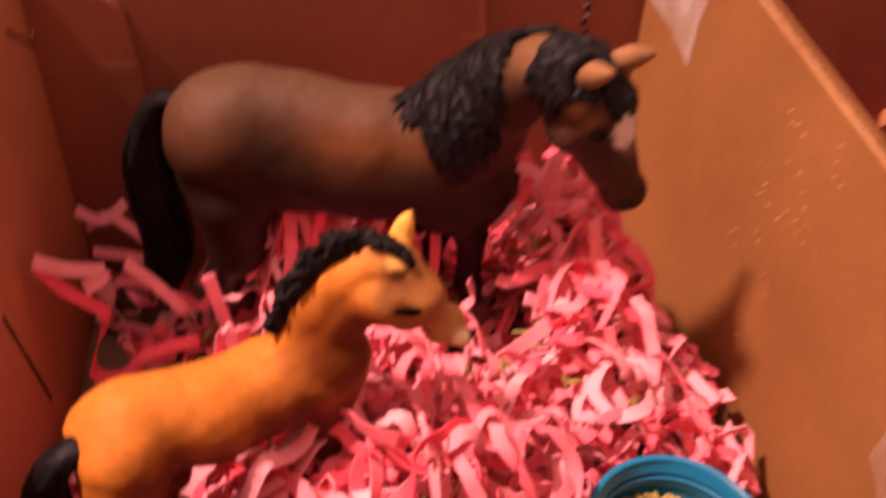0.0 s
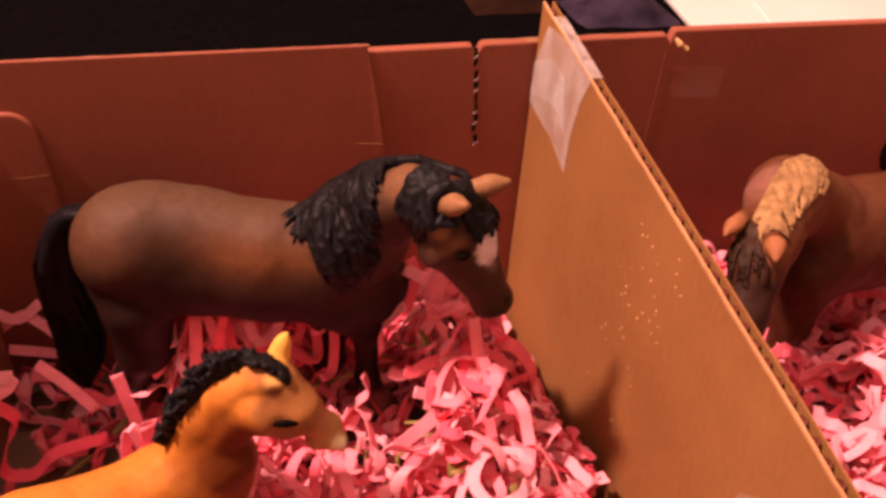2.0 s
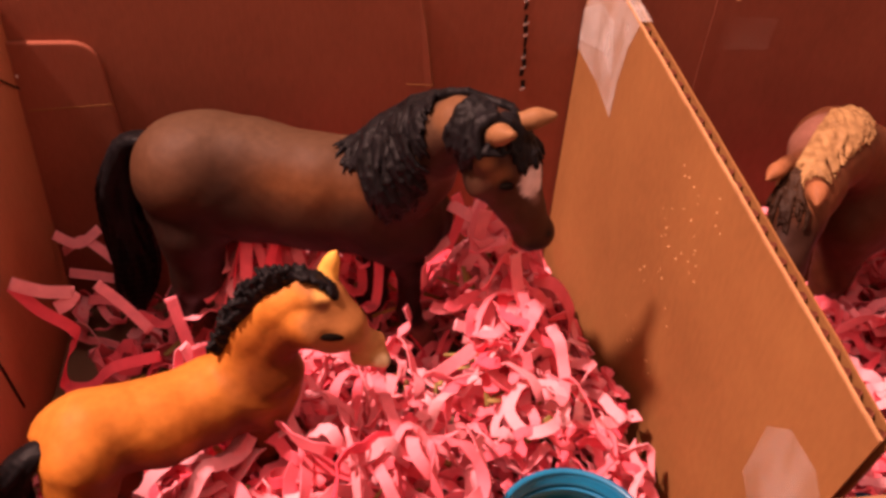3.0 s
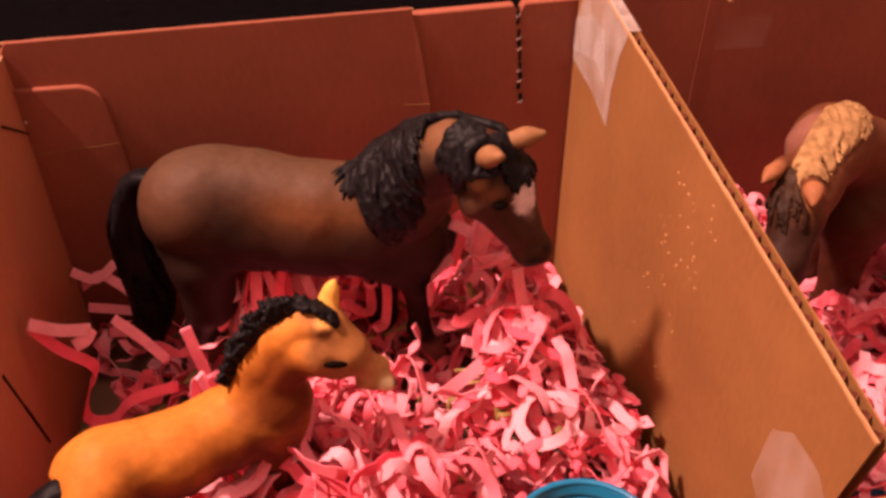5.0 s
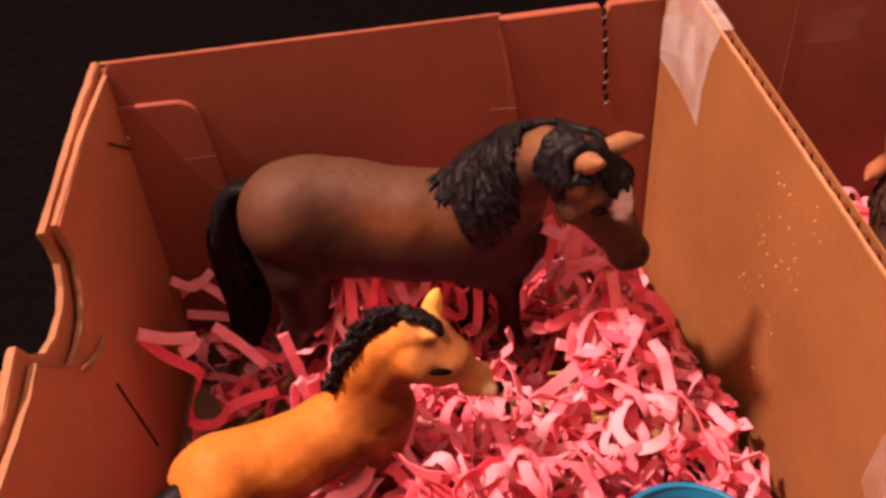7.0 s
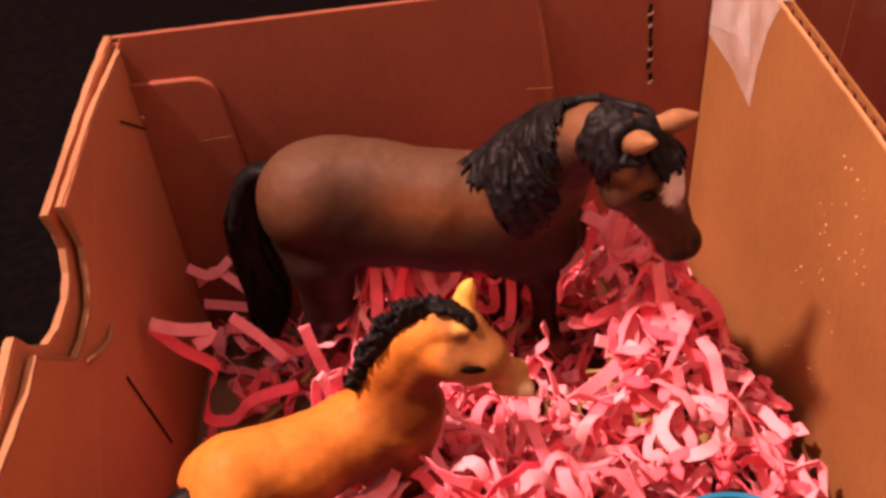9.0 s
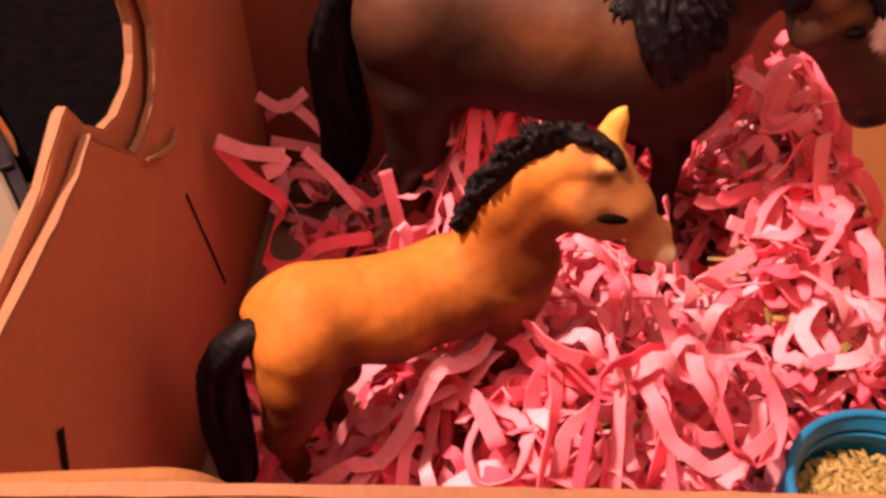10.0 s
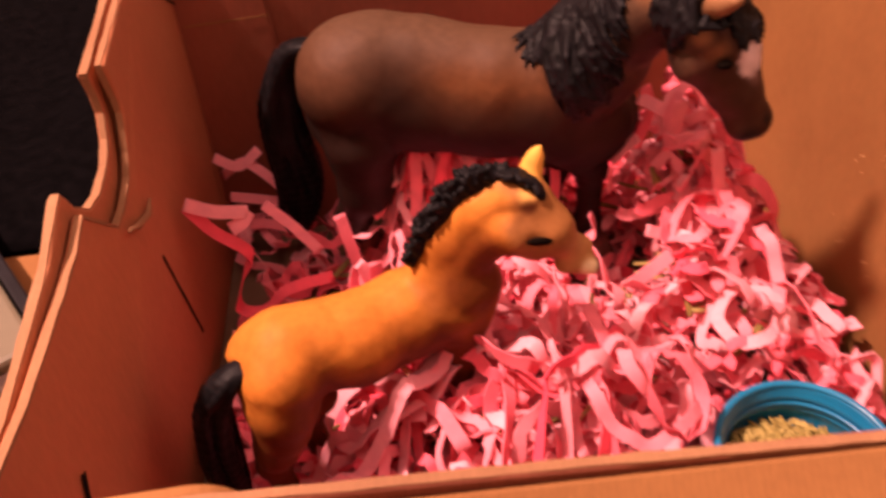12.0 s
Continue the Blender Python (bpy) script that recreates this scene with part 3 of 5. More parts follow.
# ---- the brown mare ----
mare_body = (
    chain((-1.58, 18.03, 6.27, 1.35), (-0.22, 17.94, 5.83, 1.33), (1.36, 17.48, 5.80, 1.35), (2.70, 17.07, 5.75, 1.32))
    + chain((-1.71, 18.30, 5.69, 1.17), (-1.88, 18.46, 5.10, 0.98))
    + chain((-1.47, 18.09, 6.28, 1.18), (-0.99, 18.05, 6.50, 1.19))
    + chain((-0.06, 17.80, 6.51, 1.10), (1.54, 17.11, 6.46, 0.94), (2.40, 17.00, 6.63, 0.83))
    + chain((2.70, 16.95, 6.10, 1.28), (3.37, 16.32, 7.22, 1.04), (3.79, 15.54, 8.31, 0.71), (4.16, 14.92, 8.99, 0.63))
    + chain((3.49, 16.82, 5.30, 1.01), (3.81, 17.17, 5.17, 0.89))
    # head, cheek, chin, brow, lobe and ears
    + chain((4.56, 14.46, 9.02, 0.58), (5.16, 14.35, 8.26, 0.56), (5.36, 14.06, 7.50, 0.44), (5.72, 13.96, 6.94, 0.34))
    + chain((4.74, 14.20, 8.21, 0.63), (4.96, 14.08, 7.94, 0.44))
    + chain((5.75, 13.94, 6.86, 0.31), (5.54, 13.85, 6.83, 0.27))
    + chain((4.60, 13.83, 8.72, 0.17), (4.92, 13.78, 8.52, 0.14))
    + chain((4.36, 13.86, 8.86, 0.13), (4.62, 13.76, 8.88, 0.14))
    + chain((4.48, 14.00, 9.22, 0.16), (4.60, 13.60, 9.55, 0.145), (4.74, 13.28, 9.71, 0.08))
    + chain((4.95, 14.45, 9.28, 0.16), (5.50, 14.30, 9.46, 0.145), (5.84, 14.22, 9.54, 0.09))
    # legs
    + chain((-1.66, 17.57, 4.87, 0.88), (-1.67, 17.61, 3.52, 0.62), (-2.10, 17.95, 2.30, 0.42), (-2.00, 18.60, 1.10, 0.36), (-1.95, 18.90, 0.50, 0.50), (-1.90, 18.90, -0.20, 0.56))
    + chain((-1.90, 19.10, 4.80, 1.00), (-1.24, 19.37, 3.57, 0.53), (-1.44, 19.51, 2.21, 0.41), (-1.00, 19.60, 1.00, 0.34), (-0.80, 19.60, 0.45, 0.50), (-0.70, 19.60, -0.20, 0.55))
    + chain((2.90, 16.50, 5.28, 0.79), (3.58, 16.73, 3.98, 0.34), (3.67, 16.96, 2.17, 0.27), (4.11, 17.34, 1.01, 0.24), (4.20, 17.51, 0.36, 0.41), (4.30, 17.70, -0.20, 0.50))
    + chain((3.20, 17.50, 4.90, 0.90), (2.92, 17.91, 3.34, 0.43), (2.80, 18.00, 2.00, 0.38), (2.70, 18.10, 0.95, 0.33), (2.70, 18.10, -0.20, 0.52))
)


def settle(p, prims, k, off):
    """Push a point out until it lies off centimetres above the moulded body."""
    p = np.array(p, float)
    for _ in range(8):
        q = np.array([p, p + (0.02, 0, 0), p + (0, 0.02, 0), p + (0, 0, 0.02)], np.float32)
        d = field(prims, q, k)
        if d[0] >= off:
            break
        g = (d[1:] - d[0]) / 0.02
        p = p + g / max(np.linalg.norm(g), 1e-6) * (off - d[0])
    return p


def lock(points, radii):
    """A tapered lock of hair as a run of limbs."""
    return chain(*[(*p, r) for p, r in zip(points, radii)])


def on_line(line, s):
    s = min(max(s, 0), 0.9999) * (len(line) - 1)
    i = int(s)
    return np.array(line[i]) * (1 - (s - i)) + np.array(line[i + 1]) * (s - i)


def hang(roots, tips, count, prims, k, rng, r=0.15, sag=0.0, lift=0.10, jag=1.0):
    """Locks from a root line to a line of tips, lying on the body."""
    made = []
    for n in range(count):
        s = (n + rng.uniform(-0.4, 0.4)) / (count - 1)
        a, t = on_line(roots, s), on_line(tips, s + rng.uniform(-0.02, 0.02))
        t = t + np.array([rng.uniform(-0.12, 0.12) * jag, 0, rng.uniform(-0.22, 0.16) * jag])
        wob = np.array([rng.uniform(-0.12, 0.12), rng.uniform(-0.05, 0.05), 0])
        pts = [settle(a + (t - a) * q + wob * math.sin(q * 6.0) + np.array([0, 0, -sag * q * (1 - q)]), prims, k, lift + rng.uniform(-0.03, 0.05)) for q in np.linspace(0, 1, 8)]
        prof = (0.75, 1.0, 1.0, 0.95, 0.85, 0.7, 0.5, 0.15)
        made += lock(pts, [max(0.03, r * p * rng.uniform(0.85, 1.1)) for p in prof])
    return made


rng = random.Random(12)
crest = [(2.33, 17.17, 7.55), (2.82, 16.92, 8.01), (3.19, 16.83, 8.29), (3.42, 16.20, 8.86), (3.76, 15.86, 9.16), (3.99, 15.40, 9.48), (4.28, 15.11, 9.60), (4.63, 14.93, 9.55), (4.87, 14.70, 9.51), (5.02, 14.56, 9.44)]
withers_tips = [(1.78, 16.82, 7.42), (1.86, 16.58, 7.34), (1.98, 16.34, 7.24), (2.12, 16.20, 7.22), (2.28, 16.10, 7.45)]
tips = [(2.36, 15.80, 7.34), (2.42, 15.70, 6.78), (2.62, 15.60, 6.45), (2.80, 15.56, 6.22), (3.09, 15.39, 6.52), (3.36, 15.18, 7.06), (3.52, 14.90, 7.90), (3.46, 14.92, 8.50), (3.48, 15.00, 8.85)]
mare_locks = hang(crest[:3], withers_tips, 20, mare_body, 0.32, rng, 0.055, 0.0, 0.02, 0.9)
mare_locks += hang(crest[1:5], tips, 54, mare_body, 0.32, rng, 0.080, 0.0, 0.03, 0.9) + hang(crest[1:5], [(p[0] + 0.12, p[1], p[2] + 0.4) for p in tips], 34, mare_body, 0.32, rng, 0.08, 0.0, 0.10, 1.2)
cheek_roots = [(4.36, 14.70, 9.64), (4.48, 14.62, 9.62), (4.60, 14.35, 9.58), (4.50, 14.10, 9.45)]
cheek_tips = [(3.74, 14.50, 9.18), (3.84, 14.36, 8.98), (3.94, 14.25, 8.78), (4.09, 14.18, 8.52), (4.26, 13.98, 8.56), (4.38, 13.91, 8.98)]
mare_locks += hang(cheek_roots, cheek_tips, 30, mare_body, 0.32, rng, 0.075, 0.0, 0.05, 0.7)
mare_locks += hang(cheek_roots, [(p[0] + 0.1, p[1], p[2] + 0.25) for p in cheek_tips], 16, mare_body, 0.32, rng, 0.07, 0.0, 0.10, 0.7)
fore_tips = [(5.76, 14.38, 8.70), (5.66, 14.08, 8.62), (5.46, 13.88, 8.62), (5.30, 13.84, 8.78), (5.12, 13.78, 8.62), (4.98, 13.74, 8.66), (4.90, 13.80, 8.84), (4.82, 13.90, 9.02)]
mare_locks += hang([(4.80, 14.30, 9.54), (5.03, 14.36, 9.40), (5.14, 14.50, 9.30)][::-1], fore_tips, 34, mare_body, 0.32, rng, 0.065, 0.0, 0.03, 0.5)
mare_locks += lock([settle(p, mare_body, 0.32, 0.06) for p in crest], [0.06, 0.13, 0.17, 0.18, 0.16, 0.12, 0.10, 0.10, 0.12, 0.12])


def tail_of(path, count, rng, r=0.17):
    """Tail hair: locks winding round a central path of (x, y, z, radius)."""
    bends = [np.array(p, float) for p in path]
    path = []
    for i in range(len(bends) - 1):
        a, c, d, e = bends[max(i - 1, 0)], bends[i], bends[i + 1], bends[min(i + 2, len(bends) - 1)]
        path += [0.5 * (2 * c + (d - a) * t + (2 * a - 5 * c + 4 * d - e) * t * t + (3 * c - a - 3 * d + e) * t ** 3) for t in (0, 0.25, 0.5, 0.75)]
    path.append(bends[-1])
    made = chain(*[(p[0], p[1], p[2], p[3] * 0.8) for p in path])
    for n in range(count):
        a, w, q = n * math.tau / count + rng.uniform(-0.2, 0.2), rng.uniform(-0.9, 0.9), rng.uniform(0, 6.3)
        turn = [a + w * i / len(path) + 0.22 * math.sin(q + i * 0.55) for i in range(len(path))]
        pts = [np.array(p[:3]) + p[3] * (0.85 + 0.10 * math.sin(q * 2 + i * 0.7)) * np.array([math.cos(v), math.sin(v), 0.0]) for v, p in zip(turn, path)]
        pts[-1] = pts[-1] + np.array([0, 0, rng.uniform(-0.25, 0.1)])
        made += lock(pts, [r * 0.8] + [r] * (len(path) - 2) + [r * 0.4])
    return made



mare_tail = chain((-2.55, 18.40, 7.00, 0.16), (-3.05, 18.70, 6.62, 0.27), (-3.48, 18.95, 5.31, 0.42), (-3.45, 19.10, 4.04, 0.54), (-3.40, 19.20, 2.91, 0.58), (-3.50, 19.30, 1.93, 0.50), (-3.68, 19.40, 1.10, 0.30))


def mare_shaded_paint(V):
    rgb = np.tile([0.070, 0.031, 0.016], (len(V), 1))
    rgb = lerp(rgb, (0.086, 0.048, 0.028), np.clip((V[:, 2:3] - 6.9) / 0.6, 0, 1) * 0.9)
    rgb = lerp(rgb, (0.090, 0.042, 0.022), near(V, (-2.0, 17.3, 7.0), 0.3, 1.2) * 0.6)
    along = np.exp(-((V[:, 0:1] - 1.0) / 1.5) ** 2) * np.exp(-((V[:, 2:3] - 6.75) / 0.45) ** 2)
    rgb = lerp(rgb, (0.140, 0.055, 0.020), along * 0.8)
    # lower half darkened: dark bay paint plus the side's shade put into it
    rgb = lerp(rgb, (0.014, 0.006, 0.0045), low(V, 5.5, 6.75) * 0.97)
    # flank and elbow hollows: muscle paint and their shade in one dark tone
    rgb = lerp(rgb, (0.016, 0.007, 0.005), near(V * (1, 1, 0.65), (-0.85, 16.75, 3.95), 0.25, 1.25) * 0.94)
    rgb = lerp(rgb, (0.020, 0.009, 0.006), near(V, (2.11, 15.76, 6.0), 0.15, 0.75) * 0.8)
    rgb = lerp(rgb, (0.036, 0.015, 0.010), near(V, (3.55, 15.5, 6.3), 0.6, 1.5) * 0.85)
    rgb = lerp(rgb, (0.28, 0.155, 0.125), low(V, 1.3, 1.8) * 0.85)
    rgb = lerp(rgb, (0.03, 0.018, 0.014), low(V, 0.45, 0.60))
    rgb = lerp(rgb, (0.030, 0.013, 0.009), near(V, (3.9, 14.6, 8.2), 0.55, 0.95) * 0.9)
    head = np.clip((V[:, 0:1] - 4.15) / 0.25, 0, 1) * np.clip((15.1 - V[:, 1:2]) / 0.3, 0, 1)
    rgb = lerp(rgb, (0.058, 0.023, 0.014), head)
    rgb = lerp(rgb, (0.15, 0.073, 0.034), near(V, (3.83, 14.74, 9.50), 0.36, 0.55))
    rgb = lerp(rgb, (0.28, 0.130, 0.058), near(V, (4.47, 13.80, 8.87), 0.16, 0.27))
    rgb = lerp(rgb, (0.20, 0.092, 0.042), near(V, (4.68, 13.66, 8.62), 0.08, 0.30))
    for tip, r in (((5.62, 14.26, 9.50), 0.46), ((4.66, 13.45, 9.62), 0.40)):
        rgb = lerp(rgb, (0.25, 0.130, 0.060), near(V, tip, r, r + 0.15))
    wob = 0.035 * np.sin(V[:, 0] * 17) * np.sin(V[:, 2] * 14 + 1.0) + 0.02 * np.sin(V[:, 2] * 41 + V[:, 0] * 23)
    star = np.clip((0.36 + wob - np.sqrt(((V - np.array([5.45, 13.76, 8.36])) ** 2 * np.array([1.0, 0.8, 0.7])).sum(1))) / 0.08, 0, 1)[:, None]
    rgb = lerp(rgb, (0.74, 0.60, 0.60), star)
    rgb = lerp(rgb, (0.24, 0.13, 0.11), near(V, (5.55, 13.72, 7.98), 0.05, 0.22) * 0.6)
    rgb = lerp(rgb, (0.015, 0.010, 0.010), near(V, (5.60, 13.52, 6.62), 0.20, 0.42))
    rgb = lerp(rgb, (0.012, 0.008, 0.008), near(V, (5.92, 13.62, 7.08), 0.06, 0.14))
    rgb = lerp(rgb, (0.014, 0.008, 0.007), near(V, (4.82, 13.58, 8.38), 0.10, 0.22))
    return rgb


vb, fb = mould(mare_body, 0.070, 0.32, 0.012)
vh, fh = mould(mare_locks, 0.038, 0.045)
vt, ft = mould(tail_of([(*p[0], p[2]) for p in mare_tail] + [(*mare_tail[-1][1], 0.25)], 19, rng, 0.11), 0.050, 0.05)
ve, fe = ball(settle((4.84, 13.55, 8.38), mare_body, 0.32, -0.03), (0.15, 0.08, 0.08))
figurine("mare_figurine", [(vb, fb, COAT), (vh, fh, BLACK_HAIR), (vt, ft, BLACK_HAIR), (ve, fe, EYE_BLACK)], mare_shaded_paint, (0.003, 0.177, -0.003),
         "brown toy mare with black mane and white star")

# ---- the orange foal ----
foal_body = (
    chain((-3.35, 11.47, 4.78, 0.85), (-2.12, 11.83, 4.52, 0.85), (-1.16, 12.28, 4.52, 0.84), (-0.25, 12.61, 4.54, 0.79))
    + chain((-3.67, 11.54, 4.51, 0.83), (-3.74, 11.33, 4.32, 0.62))
    + chain((-0.36, 12.41, 4.82, 0.86), (-0.02, 12.54, 5.72, 0.54), (0.60, 12.32, 6.46, 0.52))
    + chain((0.02, 12.42, 4.95, 0.69), (0.03, 12.35, 4.57, 0.54))
    + chain((-0.76, 12.45, 5.25, 0.34), (-0.28, 12.49, 6.10, 0.39), (0.26, 12.44, 6.78, 0.40), (0.76, 12.33, 7.10, 0.37))
    # head, lips, cheek, brow and ears
    + chain((1.11, 12.27, 6.92, 0.45), (1.46, 12.02, 6.42, 0.42), (1.81, 12.05, 5.99, 0.24), (2.09, 12.14, 5.84, 0.20))
    + chain((1.76, 11.94, 5.68, 0.20), (2.18, 11.88, 5.61, 0.18))
    + chain((0.88, 12.08, 6.49, 0.48), (1.17, 12.06, 6.24, 0.38))
    + chain((1.06, 11.78, 6.72, 0.07), (1.44, 11.72, 6.60, 0.06))
    + chain((1.16, 12.50, 7.10, 0.15), (1.23, 12.55, 7.42, 0.15), (1.30, 12.56, 7.64, 0.10), (1.37, 12.56, 7.84, 0.03))
    + chain((0.66, 12.14, 7.12, 0.10), (0.90, 12.05, 7.20, 0.09), (1.12, 11.95, 7.20, 0.03))
    # legs
    + chain((-3.48, 11.05, 4.60, 0.74), (-3.56, 10.92, 4.00, 0.64), (-3.66, 10.92, 3.40, 0.52), (-3.85, 10.95, 2.80, 0.42), (-4.05, 11.10, 2.10, 0.31), (-4.00, 11.30, 1.00, 0.24), (-3.95, 11.40, 0.30, 0.34), (-3.95, 11.40, 0.00, 0.36))
    + chain((-3.50, 11.80, 4.20, 0.70), (-3.10, 11.90, 3.00, 0.40), (-3.40, 12.10, 2.00, 0.28), (-3.20, 12.10, 0.90, 0.24), (-3.20, 12.10, 0.00, 0.36))
    + chain((-0.15, 12.22, 4.17, 0.53), (-0.19, 12.28, 3.02, 0.30), (-0.15, 12.40, 2.00, 0.27), (-0.10, 12.50, 0.90, 0.23), (-0.10, 12.50, 0.00, 0.36))
    + chain((0.05, 13.15, 4.21, 0.56), (0.12, 13.20, 3.00, 0.32), (0.52, 13.09, 1.99, 0.26), (0.50, 13.20, 0.00, 0.34))
)
fcrest = [(-0.96, 12.45, 5.78), (-0.67, 12.45, 6.32), (-0.43, 12.45, 6.68), (-0.11, 12.45, 7.07), (0.25, 12.45, 7.34), (0.62, 12.45, 7.46), (0.98, 12.30, 7.46), (1.18, 12.18, 7.38), (1.31, 12.10, 7.26)]
rng = random.Random(8)
foal_hair = chain(*[(*p, (0.12, 0.15, 0.17, 0.18, 0.17, 0.15, 0.12, 0.10, 0.05)[i]) for i, p in enumerate(fcrest)])
for i, ((x0, y0, z0), (x1, y1, z1)) in enumerate(zip(fcrest, fcrest[1:])):
    tall = (0.7, 0.9, 1.0, 1.0, 0.9, 0.7, 0.45, 0.25)[i]
    for s in (0.0, 0.14, 0.28, 0.42, 0.56, 0.70, 0.84):
        x, y, z = x0 + (x1 - x0) * s, y0 + (y1 - y0) * s, z0 + (z1 - z0) * s
        for _ in range(5):
            foal_hair.append(((x, y + rng.uniform(-0.12, 0.10), z - 0.05), (x - rng.uniform(0.06, 0.24) * tall, y + rng.uniform(-0.24, 0.18), z + rng.uniform(0.02, 0.30) * tall), 0.085, rng.uniform(0.03, 0.055)))
foal_tail = chain((-4.10, 11.05, 5.00, 0.15), (-4.42, 10.93, 4.80, 0.24), (-4.76, 10.92, 4.19, 0.31), (-4.90, 11.00, 3.01, 0.36), (-4.92, 11.05, 2.12, 0.37), (-4.98, 11.10, 1.14, 0.29), (-5.02, 11.10, 0.5, 0.13))


def foal_shaded_paint(V):
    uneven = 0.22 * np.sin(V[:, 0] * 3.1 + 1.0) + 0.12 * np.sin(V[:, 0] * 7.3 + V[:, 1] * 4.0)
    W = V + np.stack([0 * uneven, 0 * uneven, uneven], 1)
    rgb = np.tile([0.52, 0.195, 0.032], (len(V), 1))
    # underside darkened below a wavy edge: shade put into the coat
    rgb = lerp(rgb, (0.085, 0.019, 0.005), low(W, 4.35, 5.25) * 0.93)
    # rump lightened where lamp light falls, painted into the colour
    rgb = lerp(rgb, (0.48, 0.170, 0.026), near(V, (-4.2, 11.0, 4.7), 0.4, 1.3) * 0.75)
    # near side of neck and chest darkened: painted shade over the orange
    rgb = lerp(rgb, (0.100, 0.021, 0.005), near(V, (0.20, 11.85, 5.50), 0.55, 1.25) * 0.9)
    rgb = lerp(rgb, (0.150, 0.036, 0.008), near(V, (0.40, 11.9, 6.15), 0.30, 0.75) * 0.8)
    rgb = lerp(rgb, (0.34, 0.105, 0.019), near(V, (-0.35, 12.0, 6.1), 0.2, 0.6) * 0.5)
    rgb = lerp(rgb, (0.28, 0.08, 0.015), near(V, (-1.5, 11.0, 5.0), 0.2, 0.9) * 0.5)
    # legs darkened further down in the same way
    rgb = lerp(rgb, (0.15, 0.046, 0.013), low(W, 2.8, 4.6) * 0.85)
    # tan face, raised in tone to make up for light missing there
    face = np.clip((V[:, 0:1] + 0.55 * (V[:, 2:3] - 6.5) - 0.62) / 0.22, 0, 1) * np.clip((V[:, 2:3] - 5.3) / 0.1, 0, 1)
    rgb = lerp(rgb, (0.31, 0.135, 0.044), face * 0.95)
    rgb = lerp(rgb, (0.20, 0.080, 0.025), near(V, (1.05, 11.75, 6.95), 0.15, 0.45) * 0.5)
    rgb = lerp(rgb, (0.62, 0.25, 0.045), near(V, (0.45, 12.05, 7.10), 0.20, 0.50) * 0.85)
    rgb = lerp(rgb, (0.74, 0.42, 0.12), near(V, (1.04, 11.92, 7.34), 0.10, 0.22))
    rgb = lerp(rgb, (0.090, 0.024, 0.010), near(V, (1.05, 11.86, 7.12), 0.08, 0.17) * 0.85)
    # pale tan muzzle, lightened further in place of light
    rgb = lerp(rgb, (0.52, 0.28, 0.110), near(V, (1.95, 11.78, 5.86), 0.25, 0.65) * 0.9)
    rgb = lerp(rgb, (0.88, 0.72, 0.44), near(V, (2.18, 11.74, 5.62), 0.14, 0.24))
    rgb = lerp(rgb, (0.05, 0.020, 0.012), near(V, (2.36, 11.86, 5.58), 0.11, 0.20))
    rgb = lerp(rgb, (0.82, 0.44, 0.09), near(V, (1.32, 12.45, 7.76), 0.35, 0.5))
    rgb = lerp(rgb, (0.09, 0.04, 0.02), low(V, 0.45, 0.6))
    return rgb


vb, fb = mould(foal_body, 0.050, 0.18, 0.013, 1.0)
vh, fh = mould(foal_hair, 0.032, 0.03)
vt, ft = mould(tail_of([(*p[0], p[2]) for p in foal_tail] + [(*foal_tail[-1][1], 0.18)], 14, rng, 0.085), 0.036, 0.04)
ve, fe = ball(settle((1.27, 11.64, 6.56), foal_body, 0.18, -0.03), (0.31, 0.085, 0.100))
figurine("foal_figurine", [(vb, fb, COAT), (vh, fh, BLACK_HAIR), (vt, ft, BLACK_HAIR), (ve, fe, EYE_BLACK)], foal_shaded_paint, (-0.02, 0.118, -0.003),
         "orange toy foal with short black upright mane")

# ---- the chestnut horse beyond the divider ----
chest_body = (
    chain((21.50, 17.30, 5.90, 1.50), (19.53, 17.10, 5.45, 1.42), (17.34, 16.81, 5.30, 1.50), (15.70, 16.50, 5.25, 1.44))
    + chain((15.49, 16.77, 6.13, 1.20), (14.21, 16.35, 7.02, 0.99), (13.41, 15.50, 7.45, 0.86), (12.50, 14.60, 7.20, 0.68), (12.00, 14.10, 6.95, 0.60))
    + chain((11.90, 13.90, 6.80, 0.58), (11.50, 13.40, 6.00, 0.50), (11.30, 13.10, 5.00, 0.40), (11.20, 13.00, 4.40, 0.36))
    + chain((11.75, 14.75, 7.80, 0.15), (11.35, 14.45, 7.75, 0.14), (11.00, 14.22, 7.68, 0.04))
    + chain((12.10, 14.00, 7.60, 0.15), (11.80, 13.50, 7.84, 0.16), (11.60, 13.12, 7.74, 0.06))
)
for lx, ly in ((15.2, 15.9), (15.6, 17.5), (21.6, 16.5), (21.9, 18.1)):
    chest_body += chain((lx, ly, 4.9, 0.9), (lx + 0.1, ly, 3.2, 0.5), (lx, ly, 1.8, 0.38), (lx, ly, 0.8, 0.33), (lx, ly, 0.0, 0.5))
ccrest = [(14.60, 15.91, 7.95), (14.46, 16.26, 8.08), (14.20, 16.35, 8.12), (13.77, 16.10, 8.18), (12.90, 15.38, 8.20), (12.35, 14.88, 7.95), (12.00, 14.55, 7.78)]
chest_hair = chain(*[(*settle(p, chest_body, 0.32, 0.04), 0.10) for p in ccrest])
ctips = [(14.20, 15.30, 8.05), (13.80, 15.00, 8.15), (13.50, 14.78, 8.11), (13.11, 14.59, 7.97), (12.67, 14.24, 7.84), (12.33, 14.07, 7.71), (11.98, 13.99, 7.59)]
chest_hair += hang(ccrest, ctips, 66, chest_body, 0.32, rng, 0.055, 0.0, 0.03, 0.8)
